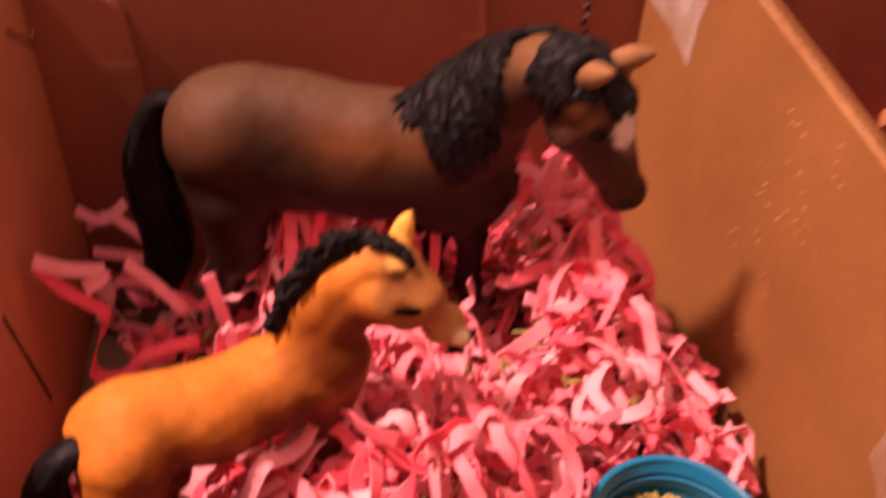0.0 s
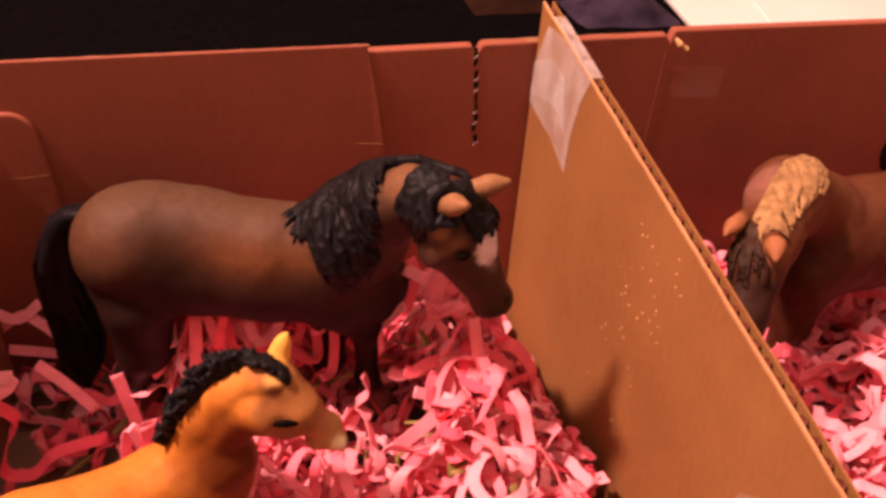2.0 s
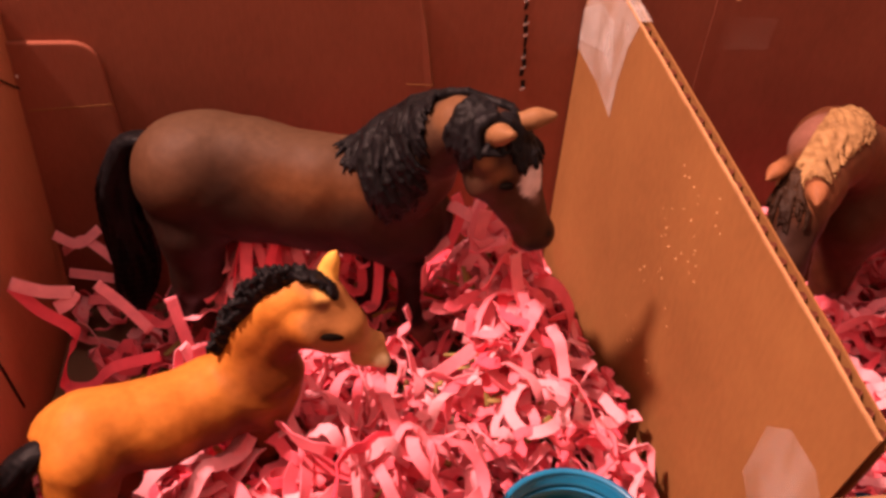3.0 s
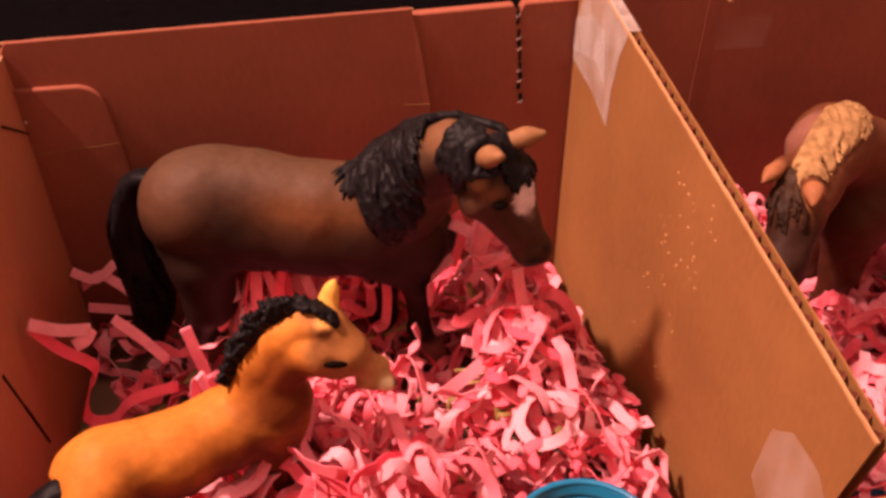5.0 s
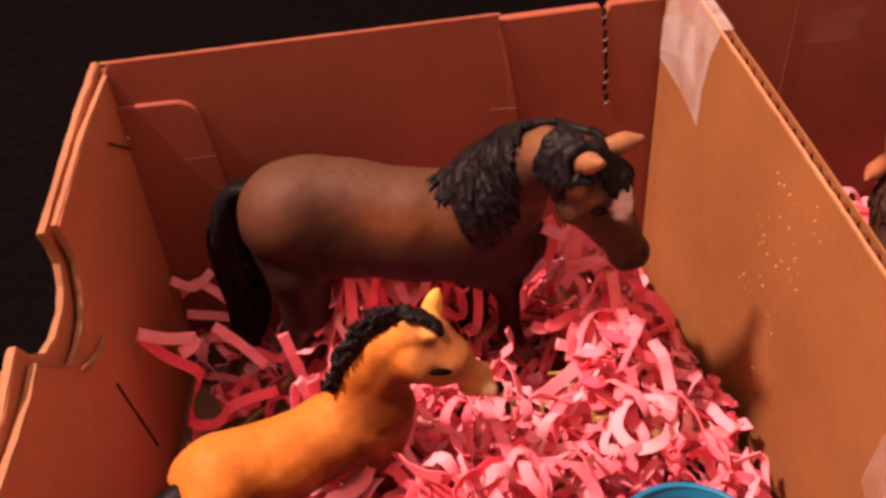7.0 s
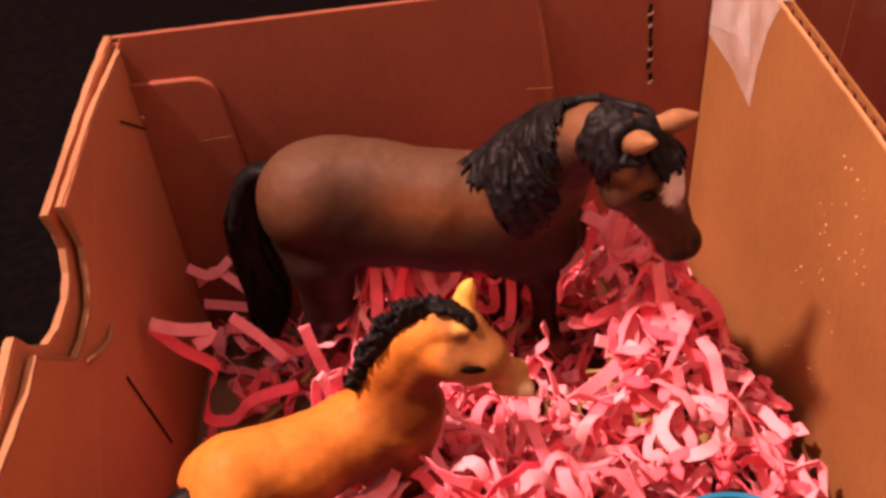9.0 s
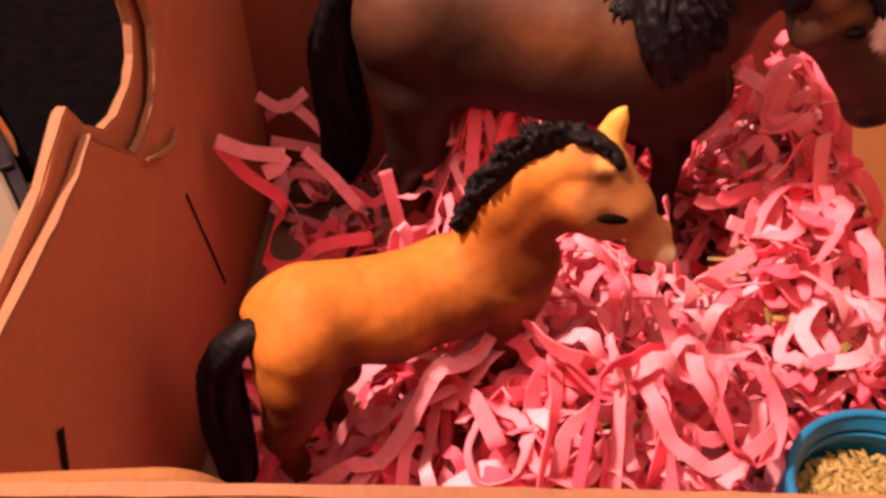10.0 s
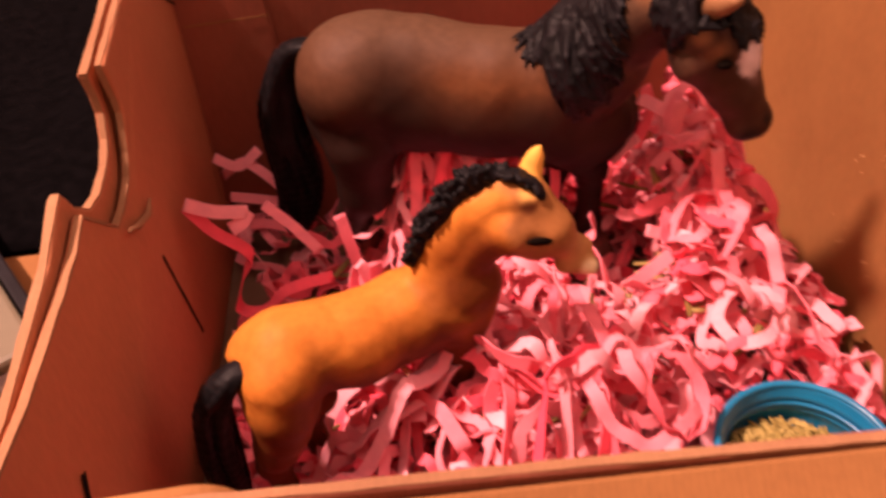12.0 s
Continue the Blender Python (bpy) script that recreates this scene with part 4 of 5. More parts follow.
chest_hair += hang(ccrest, [(p[0] + 0.2, p[1] + 0.45, p[2] + 0.1) for p in ctips], 44, chest_body, 0.32, rng, 0.050, 0.0, 0.07, 0.9)
chest_forelock = hang([(11.90, 14.55, 7.70), (11.99, 14.30, 7.70)], [(11.35, 14.30, 7.10), (11.30, 13.85, 7.00), (11.40, 13.61, 6.95), (11.69, 13.39, 7.00)], 30, chest_body, 0.32, rng, 0.048, 0.0, 0.02, 1.3)


def chest_shaded_paint(V):
    rgb = np.tile([0.060, 0.018, 0.008], (len(V), 1))
    # lighter top and darker underside: the fall of light painted into the chestnut
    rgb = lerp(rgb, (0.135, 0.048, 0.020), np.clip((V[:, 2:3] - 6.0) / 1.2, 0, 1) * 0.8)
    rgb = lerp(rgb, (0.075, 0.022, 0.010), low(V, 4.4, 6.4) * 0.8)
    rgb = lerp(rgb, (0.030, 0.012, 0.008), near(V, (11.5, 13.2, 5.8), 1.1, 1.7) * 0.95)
    # pink tint for the light catching the neck beside the mane
    rgb = lerp(rgb, (0.25, 0.115, 0.088), near(V, (12.9, 15.9, 8.0), 0.5, 1.1) * 0.8)
    for tip in ((11.25, 14.35, 7.72), (11.75, 13.35, 7.78)):
        rgb = lerp(rgb, (0.31, 0.130, 0.058), near(V, tip, 0.4, 0.6))
    return rgb


vb, fb = mould(chest_body, 0.080, 0.32, 0.03)
vh, fh = mould(chest_hair, 0.042, 0.035)
vt, ft = mould(chest_forelock, 0.036, 0.03)
figurine("chestnut_horse_figurine", [(vb, fb, COAT), (vh, fh, FLAX_HAIR), (vt, ft, DARK_FLAX)], chest_shaded_paint, (0.17, 0.17, -0.003),
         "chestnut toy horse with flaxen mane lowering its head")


# ---- the feed cap ----
def ring_solid(profile, sides=48):
    bm = bmesh.new()
    rings = [[bm.verts.new((r * math.cos(k * math.tau / sides), r * math.sin(k * math.tau / sides), z)) for k in range(sides)] for r, z in profile]
    for p, q in zip(rings, rings[1:]):
        for k in range(sides):
            bm.faces.new((p[k], p[(k + 1) % sides], q[(k + 1) % sides], q[k]))
    bm.faces.new(rings[0][::-1])
    bm.faces.new(rings[-1])
    bmesh.ops.recalc_face_normals(bm, faces=bm.faces[:])
    return bm


def grains(n, radius, z, rng):
    bm = bmesh.new()
    for _ in range(n):
        a, r = rng.uniform(0, math.tau), radius * math.sqrt(rng.random())
        L, w = rng.uniform(0.0012, 0.0024), rng.uniform(0.0004, 0.0007)
        m = Matrix.Translation((r * math.cos(a), r * math.sin(a), z + 0.0018 * (1 - (r / radius) ** 2) + rng.uniform(-0.0006, 0.0009)))
        m = m @ Euler((rng.uniform(-0.5, 0.5), rng.uniform(-0.5, 0.5), rng.uniform(0, 6.3))).to_matrix().to_4x4() @ Matrix.Diagonal((L, w, w, 1))
        bmesh.ops.create_icosphere(bm, subdivisions=1, radius=1.0, matrix=m)
    return bm


def feed_cap(at, label):
    cap = thing("feed_cap", label, "cap", at)
    prof = [(0.0145, 0.0), (0.0158, 0.0006), (0.0163, 0.004), (0.0164, 0.0118), (0.0167, 0.0124), (0.0167, 0.0132), (0.0163, 0.0137), (0.0156, 0.0137), (0.0153, 0.0130),
            (0.0151, 0.0118), (0.0146, 0.0113), (0.0150, 0.0105), (0.0150, 0.0085), (0.0145, 0.0080), (0.0149, 0.0073), (0.0148, 0.0020), (0.0140, 0.0012)]
    part("shell", ring_solid(prof), BLUE, cap, "", True)
    for nm, r, z, w, h in (("rim", 0.01615, 0.0139, 0.00075, 0.0006), ("inner_ring", 0.01475, 0.0098, 0.0005, 0.0004)):
        bm = bmesh.new()
        rings = [[bm.verts.new(((r + w * math.cos(q * math.tau / 10)) * math.cos(k * math.tau / 64), (r + w * math.cos(q * math.tau / 10)) * math.sin(k * math.tau / 64), z + h * math.sin(q * math.tau / 10)))
                  for k in range(64)] for q in range(10)]
        for p, q in zip(rings, rings[1:] + rings[:1]):
            for k in range(64):
                bm.faces.new((p[k], p[(k + 1) % 64], q[(k + 1) % 64], q[k]))
        bmesh.ops.recalc_face_normals(bm, faces=bm.faces[:])
        part(nm, bm, BLUE, cap, "", True)
    return cap


rng = random.Random(21)
cap = feed_cap((0.0588, 0.0943, 0.0111), "blue plastic cap filled with yellow grain")
tagged(obj("grain", grains(1200, 0.0141, 0.0155, rng), GRAIN, smooth=True), "pale yellow grain heaped in the blue cap", "grain", kind="stuff").location = (0.0588, 0.0943, 0.0)
cap_far = feed_cap((0.122, 0.083, 0.006), "blue plastic cap on the shreds beyond the divider")


# ---- pink shredded paper ----
def ease(v, a, b):
    t = min(max((v - a) / (b - a), 0.0), 1.0)
    return t * t * (3 - 2 * t)


def bed(x, y):
    """Height of the shreds: a plateau under the foal, a heap before the mare's chest, a mound under her belly."""
    h = 0.007
    h += 0.0250 * ease(x, -0.036, -0.004) * ease(y, 0.088, 0.108) * (1 - 0.75 * ease(y, 0.138, 0.160)) * (1 - 0.6 * ease(x, 0.055, 0.082)) * (1 - 0.45 * ease(x, 0.035, 0.050) * (1 - ease(y, 0.108, 0.120)))
    h += 0.034 * math.exp(-(abs((x - 0.0500) / (0.0078 if x < 0.0500 else 0.0135)) ** 2 + ((y - 0.165) / 0.013) ** 2))
    h += 0.016 * math.exp(-(abs((x - 0.0580) / (0.0100 if x < 0.0580 else 0.0150)) ** 2 + ((y - 0.160) / 0.020) ** 2))
    h += 0.036 * math.exp(-(abs((x - 0.008) / 0.024) ** 4 + ((y - 0.186) / 0.0135) ** 2))
    h -= 0.012 * math.exp(-(((x - 0.0395) / 0.007) ** 2 + ((y - 0.160) / 0.018) ** 2))
    h *= 1 - 0.65 * ease(x, 0.074, 0.086) * ease(y, 0.135, 0.155)
    return max(h, 0.003)


def bed_far(x, y):
    h = 0.018 + 0.012 * math.exp(-(((x - 0.170) / 0.05) ** 2 + ((y - 0.125) / 0.03) ** 2))
    return h + 0.022 * math.exp(-(((x - 0.133) / 0.012) ** 2 + ((y - 0.190) / 0.012) ** 2))


def ribbon(path, sides, width, thick=0.00014):
    """Vertices and quads of a paper strip along a path; sides: the way across the strip at each point."""
    v, f = [], []
    for i, (p, s) in enumerate(zip(path, sides)):
        d = (path[min(i + 1, len(path) - 1)] - path[max(i - 1, 0)]).normalized()
        s = (s - d * s.dot(d)).normalized()
        nn = d.cross(s) * thick
        v += [tuple(p + s * width / 2 + nn), tuple(p - s * width / 2 + nn), tuple(p - s * width / 2 - nn), tuple(p + s * width / 2 - nn)]
        if i:
            o = 4 * (i - 1)
            f += [(o + k, o + (k + 1) % 4, o + 4 + (k + 1) % 4, o + 4 + k) for k in range(4)]
    n = 4 * (len(path) - 1)
    return v, f + [(3, 2, 1, 0), (n, n + 1, n + 2, n + 3)]


def strip(rng, height, x, y, lift, bounds, long=1.0, cling=(0.35, 0.95), heaped=False):
    x0, x1, y0, y1 = bounds
    n = rng.randint(11, 20) if heaped else rng.randint(15, 26)
    step = rng.uniform(0.0012, 0.0021) * long
    a = rng.choice((0.0, math.pi)) + rng.gauss(0, 0.8) if heaped else rng.uniform(0, math.tau)
    curl = rng.choice((0.0, 0.08, 0.16, -0.08, -0.16, 0.32, -0.32)) + rng.uniform(-0.05, 0.05)
    ph, am, wl = rng.uniform(0, math.tau), rng.uniform(0.0010, 0.0040), rng.uniform(0.25, 0.85)
    roll, twist = rng.uniform(-0.85, 0.85), rng.uniform(-0.13, 0.13)
    crimp = rng.choice((0.0, 0.0, 0.0, 0.12, 0.3))
    px, py = x, y
    path, sides = [], []
    h0, follow = height(x, y), rng.uniform(*cling)
    for i in range(n):
        z = max(0.0008, min((h0 + follow * (height(px, py) - h0)) * lift, height(px, py) * 1.2 + (0.009 if heaped else 0.0045)) + am * math.sin(ph + i * wl) + 0.0006 * math.sin(ph * 3 + i * 1.6) + rng.uniform(-0.00015, 0.00015))
        path.append(Vector((px, py, z)))
        tip = roll + crimp * (1 if i % 2 else -1)
        sides.append(Vector((-math.sin(a) * math.cos(tip), math.cos(a) * math.cos(tip), math.sin(tip))))
        roll += twist
        a += curl + rng.uniform(-0.08, 0.08)
        if rng.random() < 0.07:
            a += rng.uniform(-1.3, 1.3)
        px, py = px + step * math.cos(a), py + step * math.sin(a)
        if not x0 < px < x1 or not y0 < py < y1:
            a += 2.0
            px, py = min(max(px, x0), x1), min(max(py, y0), y1)
    return ribbon(path, sides, rng.uniform(0.0021, 0.0032))


def join(pieces):
    V, F = [], []
    for v, f in pieces:
        o = len(V)
        V += v
        F += [tuple(k + o for k in q) for q in f]
    return V, F


def raw(name, V, F, material, parent=None):
    me = bpy.data.meshes.new(name)
    me.from_pydata(V, [], F)
    me.materials.append(material)
    # smooth along the strip, crisp at its long edges
    me.polygons.foreach_set("use_smooth", [True] * len(me.polygons))
    ends = np.empty(2 * len(me.edges), int)
    me.edges.foreach_get("vertices", ends)
    me.attributes.new("sharp_edge", "BOOLEAN", "EDGE").data.foreach_set("value", ends[0::2] % 4 == ends[1::2] % 4)
    ob = new(name, me)
    if parent:
        ob.parent = parent
    return ob


def crowds(v):
    """Whether a strip lies over the mare's front hoof or in the cap."""
    return any((0.0335 < p[0] < 0.0455 and 0.142 < p[1] < 0.178 and p[2] > 0.013) or (math.hypot(p[0] - 0.058, p[1] - 0.0943) < 0.0175 and p[2] > 0.013) for p in v)


rng = random.Random(33)
NEAR = (-0.0545, 0.0860, 0.0690, 0.2060)
pieces = []
while len(pieces) < 900:
    x, y = rng.uniform(NEAR[0], NEAR[1]), rng.uniform(NEAR[2], NEAR[3])
    if (x < -0.012 and y > 0.150 and rng.random() < 0.84) or (x > 0.078 and y > 0.150):
        continue
    flat = (abs(x - 0.053) < 0.020 and abs(y - 0.162) < 0.022) or (abs(x - 0.008) < 0.030 and abs(y - 0.180) < 0.026)
    piece = strip(rng, bed, x, y, rng.uniform(0.15, 0.97), NEAR, 1.0, (0.05, 0.5) if flat else (0.35, 0.95), flat)
    if not crowds(piece[0]):
        pieces.append(piece)
V, F = join(pieces)
bedding = tagged(raw("shredded_paper_bedding", V, F, PINK_BED), "loose pink shredded paper bedding in the box", "shredded paper", kind="stuff")
made = 0
while made < 290:
    heaped = rng.random() < 0.44
    if heaped and rng.random() < 0.35:
        x, y = rng.gauss(0.008, 0.013), rng.gauss(0.180, 0.007)
    elif heaped:
        x, y = rng.gauss(0.0545, 0.0085), rng.gauss(0.160, 0.011)
    else:
        x, y = rng.uniform(-0.045, 0.085), rng.uniform(0.070, 0.200)
    x, y = min(max(x, NEAR[0]), NEAR[1]), min(max(y, NEAR[2]), NEAR[3])
    if (x < -0.012 and y > 0.150 and rng.random() < 0.86) or (x > 0.077 and y > 0.150) or (0.030 < x < 0.046 and 0.140 < y < 0.180):
        continue
    piece = strip(rng, bed, x, y, rng.uniform(0.85, 1.15) if heaped else rng.uniform(0.9, 1.3), NEAR, 0.9 if heaped else 1.1, (0.05, 0.5) if heaped else (0.2, 0.9), heaped)
    if not crowds(piece[0]):
        made += 1
        raw("paper_strip", *piece, PINK_PIECE, bedding)


def laid(points, tilt, width=0.0027, owner=None):
    """A strip laid through knots, smoothed; tilt: the way across it."""
    P = [Vector(p) for p in points]
    path = []
    for i in range(len(P) - 1):
        a, c, d, e = P[max(i - 1, 0)], P[i], P[i + 1], P[min(i + 2, len(P) - 1)]
        for s in range(5):
            t = s / 5
            path.append(0.5 * ((2 * c) + (d - a) * t + (2 * a - 5 * c + 4 * d - e) * t * t + (3 * c - a - 3 * d + e) * t ** 3))
    path.append(P[-1])
    return raw("paper_strip", *ribbon(path, [Vector(tilt)] * len(path), width), PINK_PIECE, owner or bedding)


laid([(-0.0560, 0.1620, 0.0470), (-0.0500, 0.1620, 0.0440), (-0.0430, 0.1620, 0.0430)], (0.1, 0.4, 0.9), 0.0030)
laid([(-0.0428, 0.1620, 0.0432), (-0.0445, 0.1612, 0.0410), (-0.0475, 0.1608, 0.0395)], (0.2, 0.5, 0.8), 0.0032)
laid([(-0.0560, 0.1622, 0.0462), (-0.0515, 0.1620, 0.0385), (-0.0450, 0.1620, 0.0310), (-0.0475, 0.1610, 0.0250), (-0.0500, 0.1600, 0.0160), (-0.0440, 0.1590, 0.0150), (-0.0380, 0.1600, 0.0200), (-0.0270, 0.1620, 0.0205)], (0.3, 0.6, 0.7), 0.0028)
laid([(-0.0230, 0.1560, 0.0170), (-0.0215, 0.1560, 0.0270), (-0.0200, 0.1555, 0.0290), (-0.0185, 0.1545, 0.0240)], (0.8, 0.5, 0.2))
laid([(-0.0170, 0.1530, 0.0220), (-0.0165, 0.1535, 0.0310)], (0.9, 0.3, 0.2), 0.0032)
laid([(-0.0420, 0.1780, 0.0320), (-0.0360, 0.1750, 0.0270), (-0.0300, 0.1720, 0.0200)], (0.2, 0.6, 0.7))
laid([(-0.0240, 0.1730, 0.0300), (-0.0225, 0.1715, 0.0220), (-0.0205, 0.1700, 0.0120)], (0.9, 0.3, 0.2), 0.0030)
laid([(0.0455, 0.1650, 0.0620), (0.0470, 0.1640, 0.0560), (0.0440, 0.1620, 0.0480)], (0.9, 0.3, 0.1))
laid([(0.0440, 0.1640, 0.0600), (0.0500, 0.1610, 0.0570), (0.0560, 0.1580, 0.0500), (0.0590, 0.1550, 0.0400), (0.0600, 0.1520, 0.0300)], (0.8, 0.4, 0.3), 0.0030)
laid([(0.0334, 0.1575, 0.0345), (0.0345, 0.1560, 0.0300), (0.0315, 0.1560, 0.0260), (0.0350, 0.1540, 0.0230)], (0.2, 0.8, 0.3))
laid([(0.0400, 0.1575, 0.0340), (0.0430, 0.1570, 0.0330), (0.0520, 0.1560, 0.0360), (0.0620, 0.1570, 0.0400)], (0.0, 0.6, 0.7))

laid([(-0.0560, 0.2030, 0.0300), (-0.0500, 0.2020, 0.0270), (-0.0440, 0.2030, 0.0310)], (0.1, 0.5, 0.8))
laid([(-0.0550, 0.2040, 0.0230), (-0.0490, 0.2030, 0.0275), (-0.0445, 0.2010, 0.0255), (-0.0400, 0.2000, 0.0200)], (0.1, 0.6, 0.7))
laid([(-0.0540, 0.2010, 0.0180), (-0.0470, 0.2000, 0.0170), (-0.0380, 0.1990, 0.0150)], (0.1, 0.5, 0.8))
laid([(-0.0500, 0.1980, 0.0100), (-0.0440, 0.1960, 0.0110), (-0.0370, 0.1950, 0.0080)], (0.1, 0.7, 0.5))
laid([(0.0514, 0.158, 0.0619), (0.0505, 0.157, 0.058), (0.0493, 0.156, 0.051)], (0.9, 0.2, 0.2), 0.0032)
laid([(0.0573, 0.15, 0.0547), (0.0583, 0.148, 0.0467), (0.0606, 0.146, 0.0386), (0.0615, 0.144, 0.0263)], (0.9, 0.3, 0.1), 0.0030)
laid([(0.0425, 0.153, 0.0385), (0.0445, 0.153, 0.0375), (0.0483, 0.154, 0.0387), (0.0553, 0.155, 0.039)], (0.1, 0.6, 0.7), 0.0027)
laid([(0.0440, 0.149, 0.035), (0.0486, 0.149, 0.0333), (0.0554, 0.149, 0.034), (0.0615, 0.149, 0.0391)], (0.1, 0.5, 0.8), 0.0027)
laid([(0.0632, 0.152, 0.0443), (0.0681, 0.151, 0.0438), (0.0719, 0.15, 0.0391), (0.074, 0.149, 0.0332), (0.0733, 0.148, 0.0241)], (0.3, 0.5, 0.7), 0.0032)
laid([(0.0493, 0.143, 0.0339), (0.0428, 0.14, 0.0313), (0.0364, 0.137, 0.0297)], (0.6, 0.5, 0.5), 0.0032)
laid([(0.0526, 0.142, 0.0351), (0.054, 0.142, 0.0278), (0.0565, 0.142, 0.0314), (0.0586, 0.142, 0.0269)], (0.5, 0.7, 0.3), 0.0027)
laid([(0.0437, 0.16, 0.0525), (0.04, 0.16, 0.0486), (0.0381, 0.16, 0.0452), (0.0384, 0.16, 0.0384)], (0.4, 0.6, 0.6), 0.0027)
laid([(0.0523, 0.16, 0.059), (0.0569, 0.16, 0.0529), (0.0601, 0.16, 0.0483)], (0.5, 0.5, 0.6), 0.0029)
FAR = (0.0985, 0.2380, 0.0690, 0.2060)
pieces = []
for _ in range(650):
    pieces.append(strip(rng, bed_far, rng.uniform(FAR[0], FAR[1]), rng.uniform(FAR[2], FAR[3]), rng.uniform(0.2, 0.95), FAR))
for _ in range(40):
    pieces.append(strip(rng, bed_far, rng.gauss(0.133, 0.006), rng.gauss(0.189, 0.006), rng.uniform(0.5, 1.2), FAR))
V, F = join(pieces)
bedding_far = tagged(raw("shredded_paper_bedding", V, F, PINK_BED), "pink shredded paper bedding beyond the divider", "shredded paper", kind="stuff")
for _ in range(190):
    raw("paper_strip", *strip(rng, bed_far, rng.uniform(FAR[0], 0.200), rng.uniform(FAR[2], FAR[3]), rng.uniform(0.9, 1.25), FAR), PINK_PIECE, bedding_far)

laid([(0.2130, 0.2060, 0.0280), (0.2150, 0.2050, 0.0420), (0.2125, 0.2045, 0.0540), (0.2160, 0.2040, 0.0580)], (0.9, 0.3, 0.2), 0.0026, bedding_far)

# ---- hay bits between the shreds ----
pieces = []
for _ in range(115):
    x, y = rng.uniform(-0.045, 0.080), rng.uniform(0.075, 0.19)
    if rng.random() < 0.45:
        x, y = rng.gauss(0.062, 0.010), rng.gauss(0.158, 0.012)
    if math.hypot(x - 0.0588, y - 0.0943) < 0.024:
        continue
    h, a = bed(x, y) * rng.uniform(0.65, 0.95), rng.uniform(0, math.tau)
    L, dz = rng.uniform(0.002, 0.006), rng.uniform(-0.0015, 0.0015)
    d = Vector((math.cos(a) * L, math.sin(a) * L, dz))
    c = Vector((x, y, max(h, 0.001)))
    pieces.append(ribbon([c - d, c, c + d], [Vector((-d.y, d.x, rng.uniform(-L, L)))] * 3, rng.uniform(0.0006, 0.0016), 0.0003))
V, F = join(pieces)
tagged(raw("hay_scraps", V, F, HAY), "dry yellow-green hay scraps among the shreds", "hay", kind="stuff")

# ---- things outside the box ----
def slab(name, corners, z0, z1, material, parent, at, bevel=0.001, label="", smooth=False):
    bm = sheet([(x - at[0], y - at[1]) for x, y in corners], z1 - z0, lambda u, w, n: Vector((u, w, z0 + n - at[2])), bevel)
    return part(name, bm, material, parent, label, smooth)


at = (-0.15, 0.22, -0.006)
case = thing("white_plastic_case", "white plastic case with a black rim beside the box", "case", at)
slab("body", [(-0.1010, 0.1645), (-0.2183, 0.3530), (-0.2692, 0.3213), (-0.1307, 0.1460)], -0.0055, 0.0078, CREAM, case, at, 0.0015)
slab("rim", [(-0.1006, 0.1647), (-0.0976, 0.1666), (-0.2149, 0.3551), (-0.2179, 0.3532)], -0.0055, 0.0084, BLACK_PLASTIC, case, at, 0.0008)
slab("clasp", [(-0.1251, 0.2013), (-0.1282, 0.2064), (-0.1248, 0.2085), (-0.1217, 0.2035)], 0.0085, 0.0102, BLACK_PLASTIC, case, at, 0.0006)
pencil = thing("pencil", "orange wooden pencil on the dark table", "pencil", (-0.15, 0.25, -0.004))
d = Vector((-0.0575, 0.0826, 0)).normalized()
p0 = Vector((0.0190, -0.0275, 0.0020))
part("shaft", tube([p0 + d * 0.009, p0 + d * 0.02, p0 + d * 0.14], [0.0021, 0.0021, 0.0021], 6), ORANGE, pencil)
part("tip", tube([p0, p0 + d * 0.004, p0 + d * 0.009], [0.0002, 0.0010, 0.0020], 8), EDGE, pencil, "sharpened bare wood tip")
at = (-0.105, 0.19, -0.006)
flap = tagged(slab("cardboard_sheet", [(-0.0720, 0.2120), (-0.1260, 0.2120), (-0.1060, 0.1800), (-0.1000, 0.1640), (-0.0720, 0.1400)], -0.006, -0.0030, KRAFT, None, (0, 0, 0), 0.0004), "flat tan cardboard sheet lying beside the box", "cardboard")
tray = thing("wooden_tray", "brown wooden tray with a raised rim beside the box", "tray", (-0.15, 0.13, -0.006))
TA = (-0.15, 0.13, -0.006)
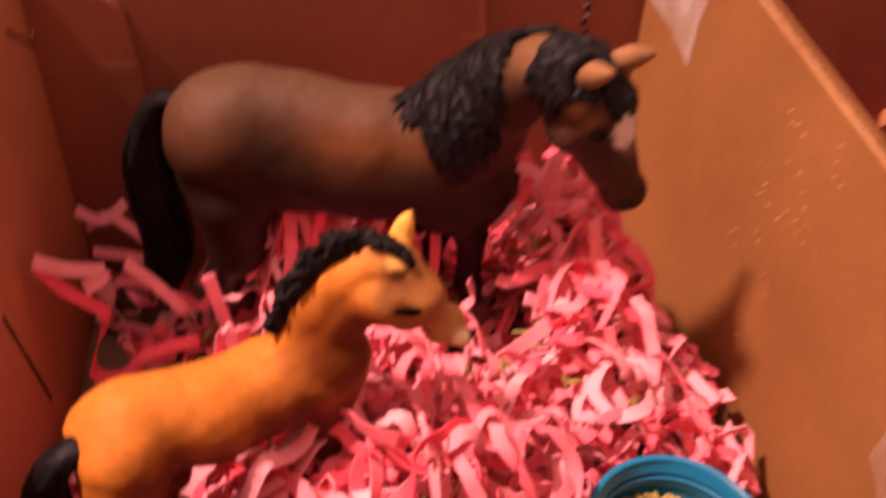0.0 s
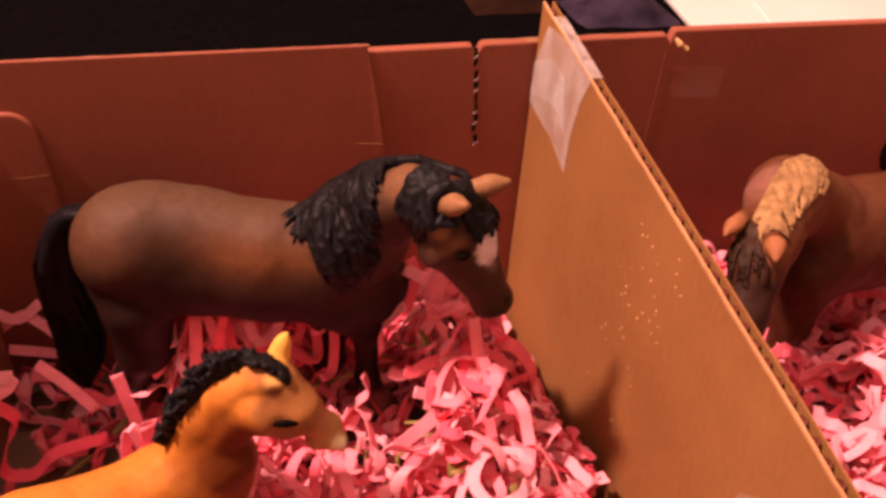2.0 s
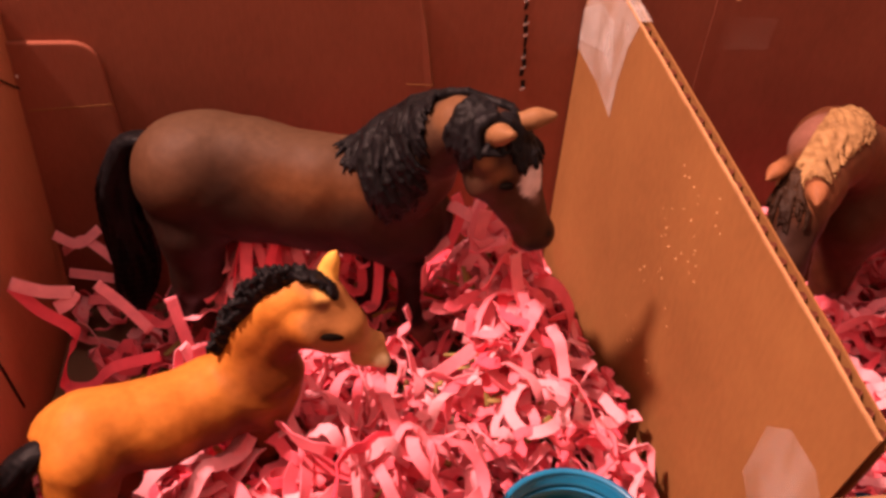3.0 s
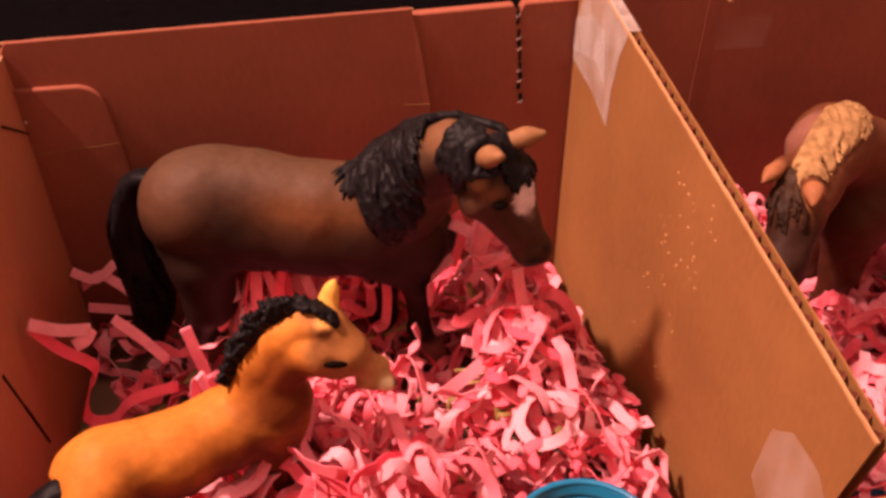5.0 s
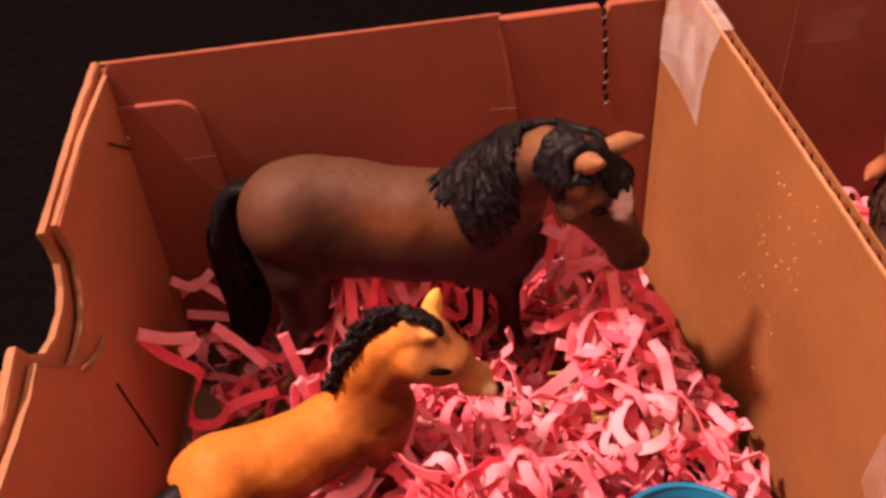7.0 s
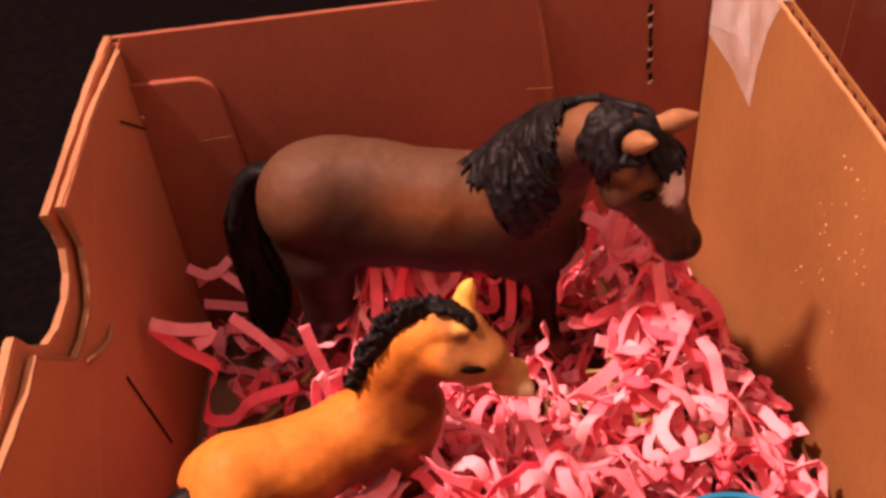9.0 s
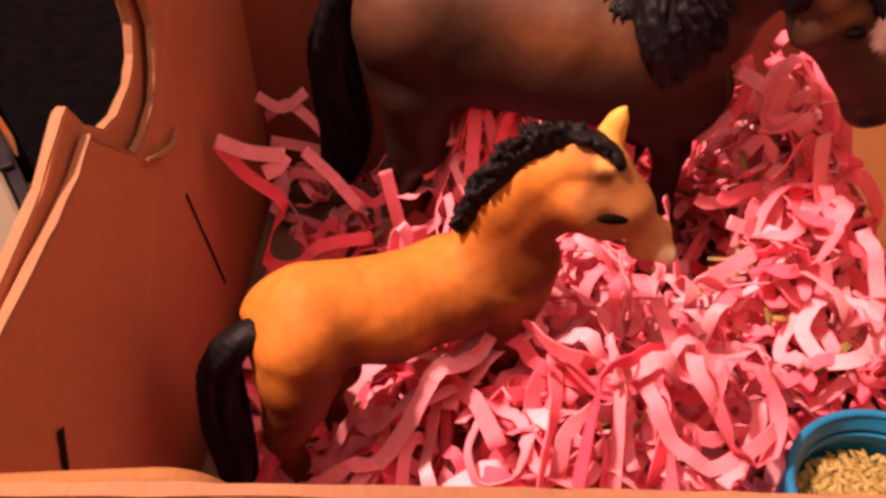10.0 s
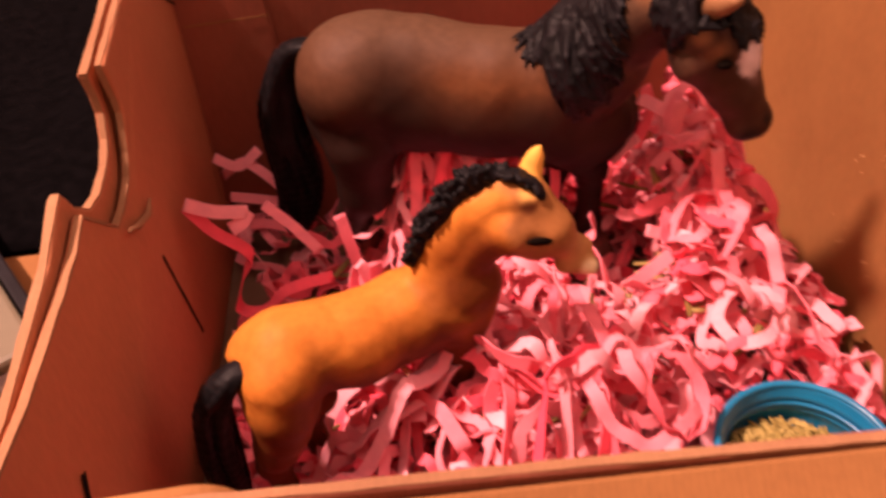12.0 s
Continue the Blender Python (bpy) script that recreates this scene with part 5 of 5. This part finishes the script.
slab("rim", [(-0.0950, 0.1500), (-0.1480, 0.1935), (-0.2600, 0.2800), (-0.2640, 0.2740), (-0.1500, 0.1860), (-0.0950, 0.1420)], -0.006, 0.0045, WOOD, tray, TA, 0.0010)
slab("base", [(-0.0950, 0.1415), (-0.1500, 0.1855), (-0.2640, 0.2735), (-0.3300, 0.1800), (-0.2000, 0.0700), (-0.1000, 0.0500)], -0.006, -0.0015, WOOD, tray, TA, 0.0008)
slab("inner_rim", [(-0.0950, 0.1240), (-0.1560, 0.1720), (-0.2700, 0.2600), (-0.2720, 0.2570), (-0.1570, 0.1690), (-0.0950, 0.1200)], -0.0012, 0.0030, TRAYRIM, tray, TA, 0.0008)
page = tagged(slab("paper_sheet", [(0.2860, 0.4980), (0.2760, 0.4300), (0.3250, 0.4300), (0.3420, 0.4980), (0.3550, 0.5600), (0.2960, 0.5600)], -0.0022, 0.0005, WHITE, None, (0, 0, 0), 0.0003), "pale grey paper sheet on the black blanket", "paper")
lid = tagged(slab("white_board", [(0.3424, 0.4980), (0.3254, 0.4300), (0.6800, 0.4300), (0.6800, 0.6400), (0.3784, 0.6400)], -0.0020, 0.0016, WHITE, None, (0, 0, 0), 0.0010), "bright white board behind the box", "board")


def heap(cx, cy, rx, ry, h, seed):
    bm = bmesh.new()
    n, g = 16, []
    for i in range(n + 1):
        row = []
        for j in range(n + 1):
            u, w = 2 * i / n - 1, 2 * j / n - 1
            top = h * max(0.0, 1 - u * u) * max(0.0, 1 - w * w) * (1 + 0.7 * noise.noise((u * 2 + seed, w * 2, 0)))
            row.append(bm.verts.new((cx + rx * u, cy + ry * w, -0.002 + top)))
        g.append(row)
    for i in range(n):
        for j in range(n):
            bm.faces.new((g[i][j], g[i + 1][j], g[i + 1][j + 1], g[i][j + 1]))
    return bm


tagged(obj("folded_scarf", heap(0.245, 0.490, 0.032, 0.045, 0.016, 3), VIOLET, smooth=True), "dark violet crumpled scarf on the blanket", "scarf")
tagged(obj("leather_pouch", heap(0.180, 0.505, 0.024, 0.030, 0.016, 6), LEATHER, smooth=True), "small dark brown pouch on the blanket", "pouch")
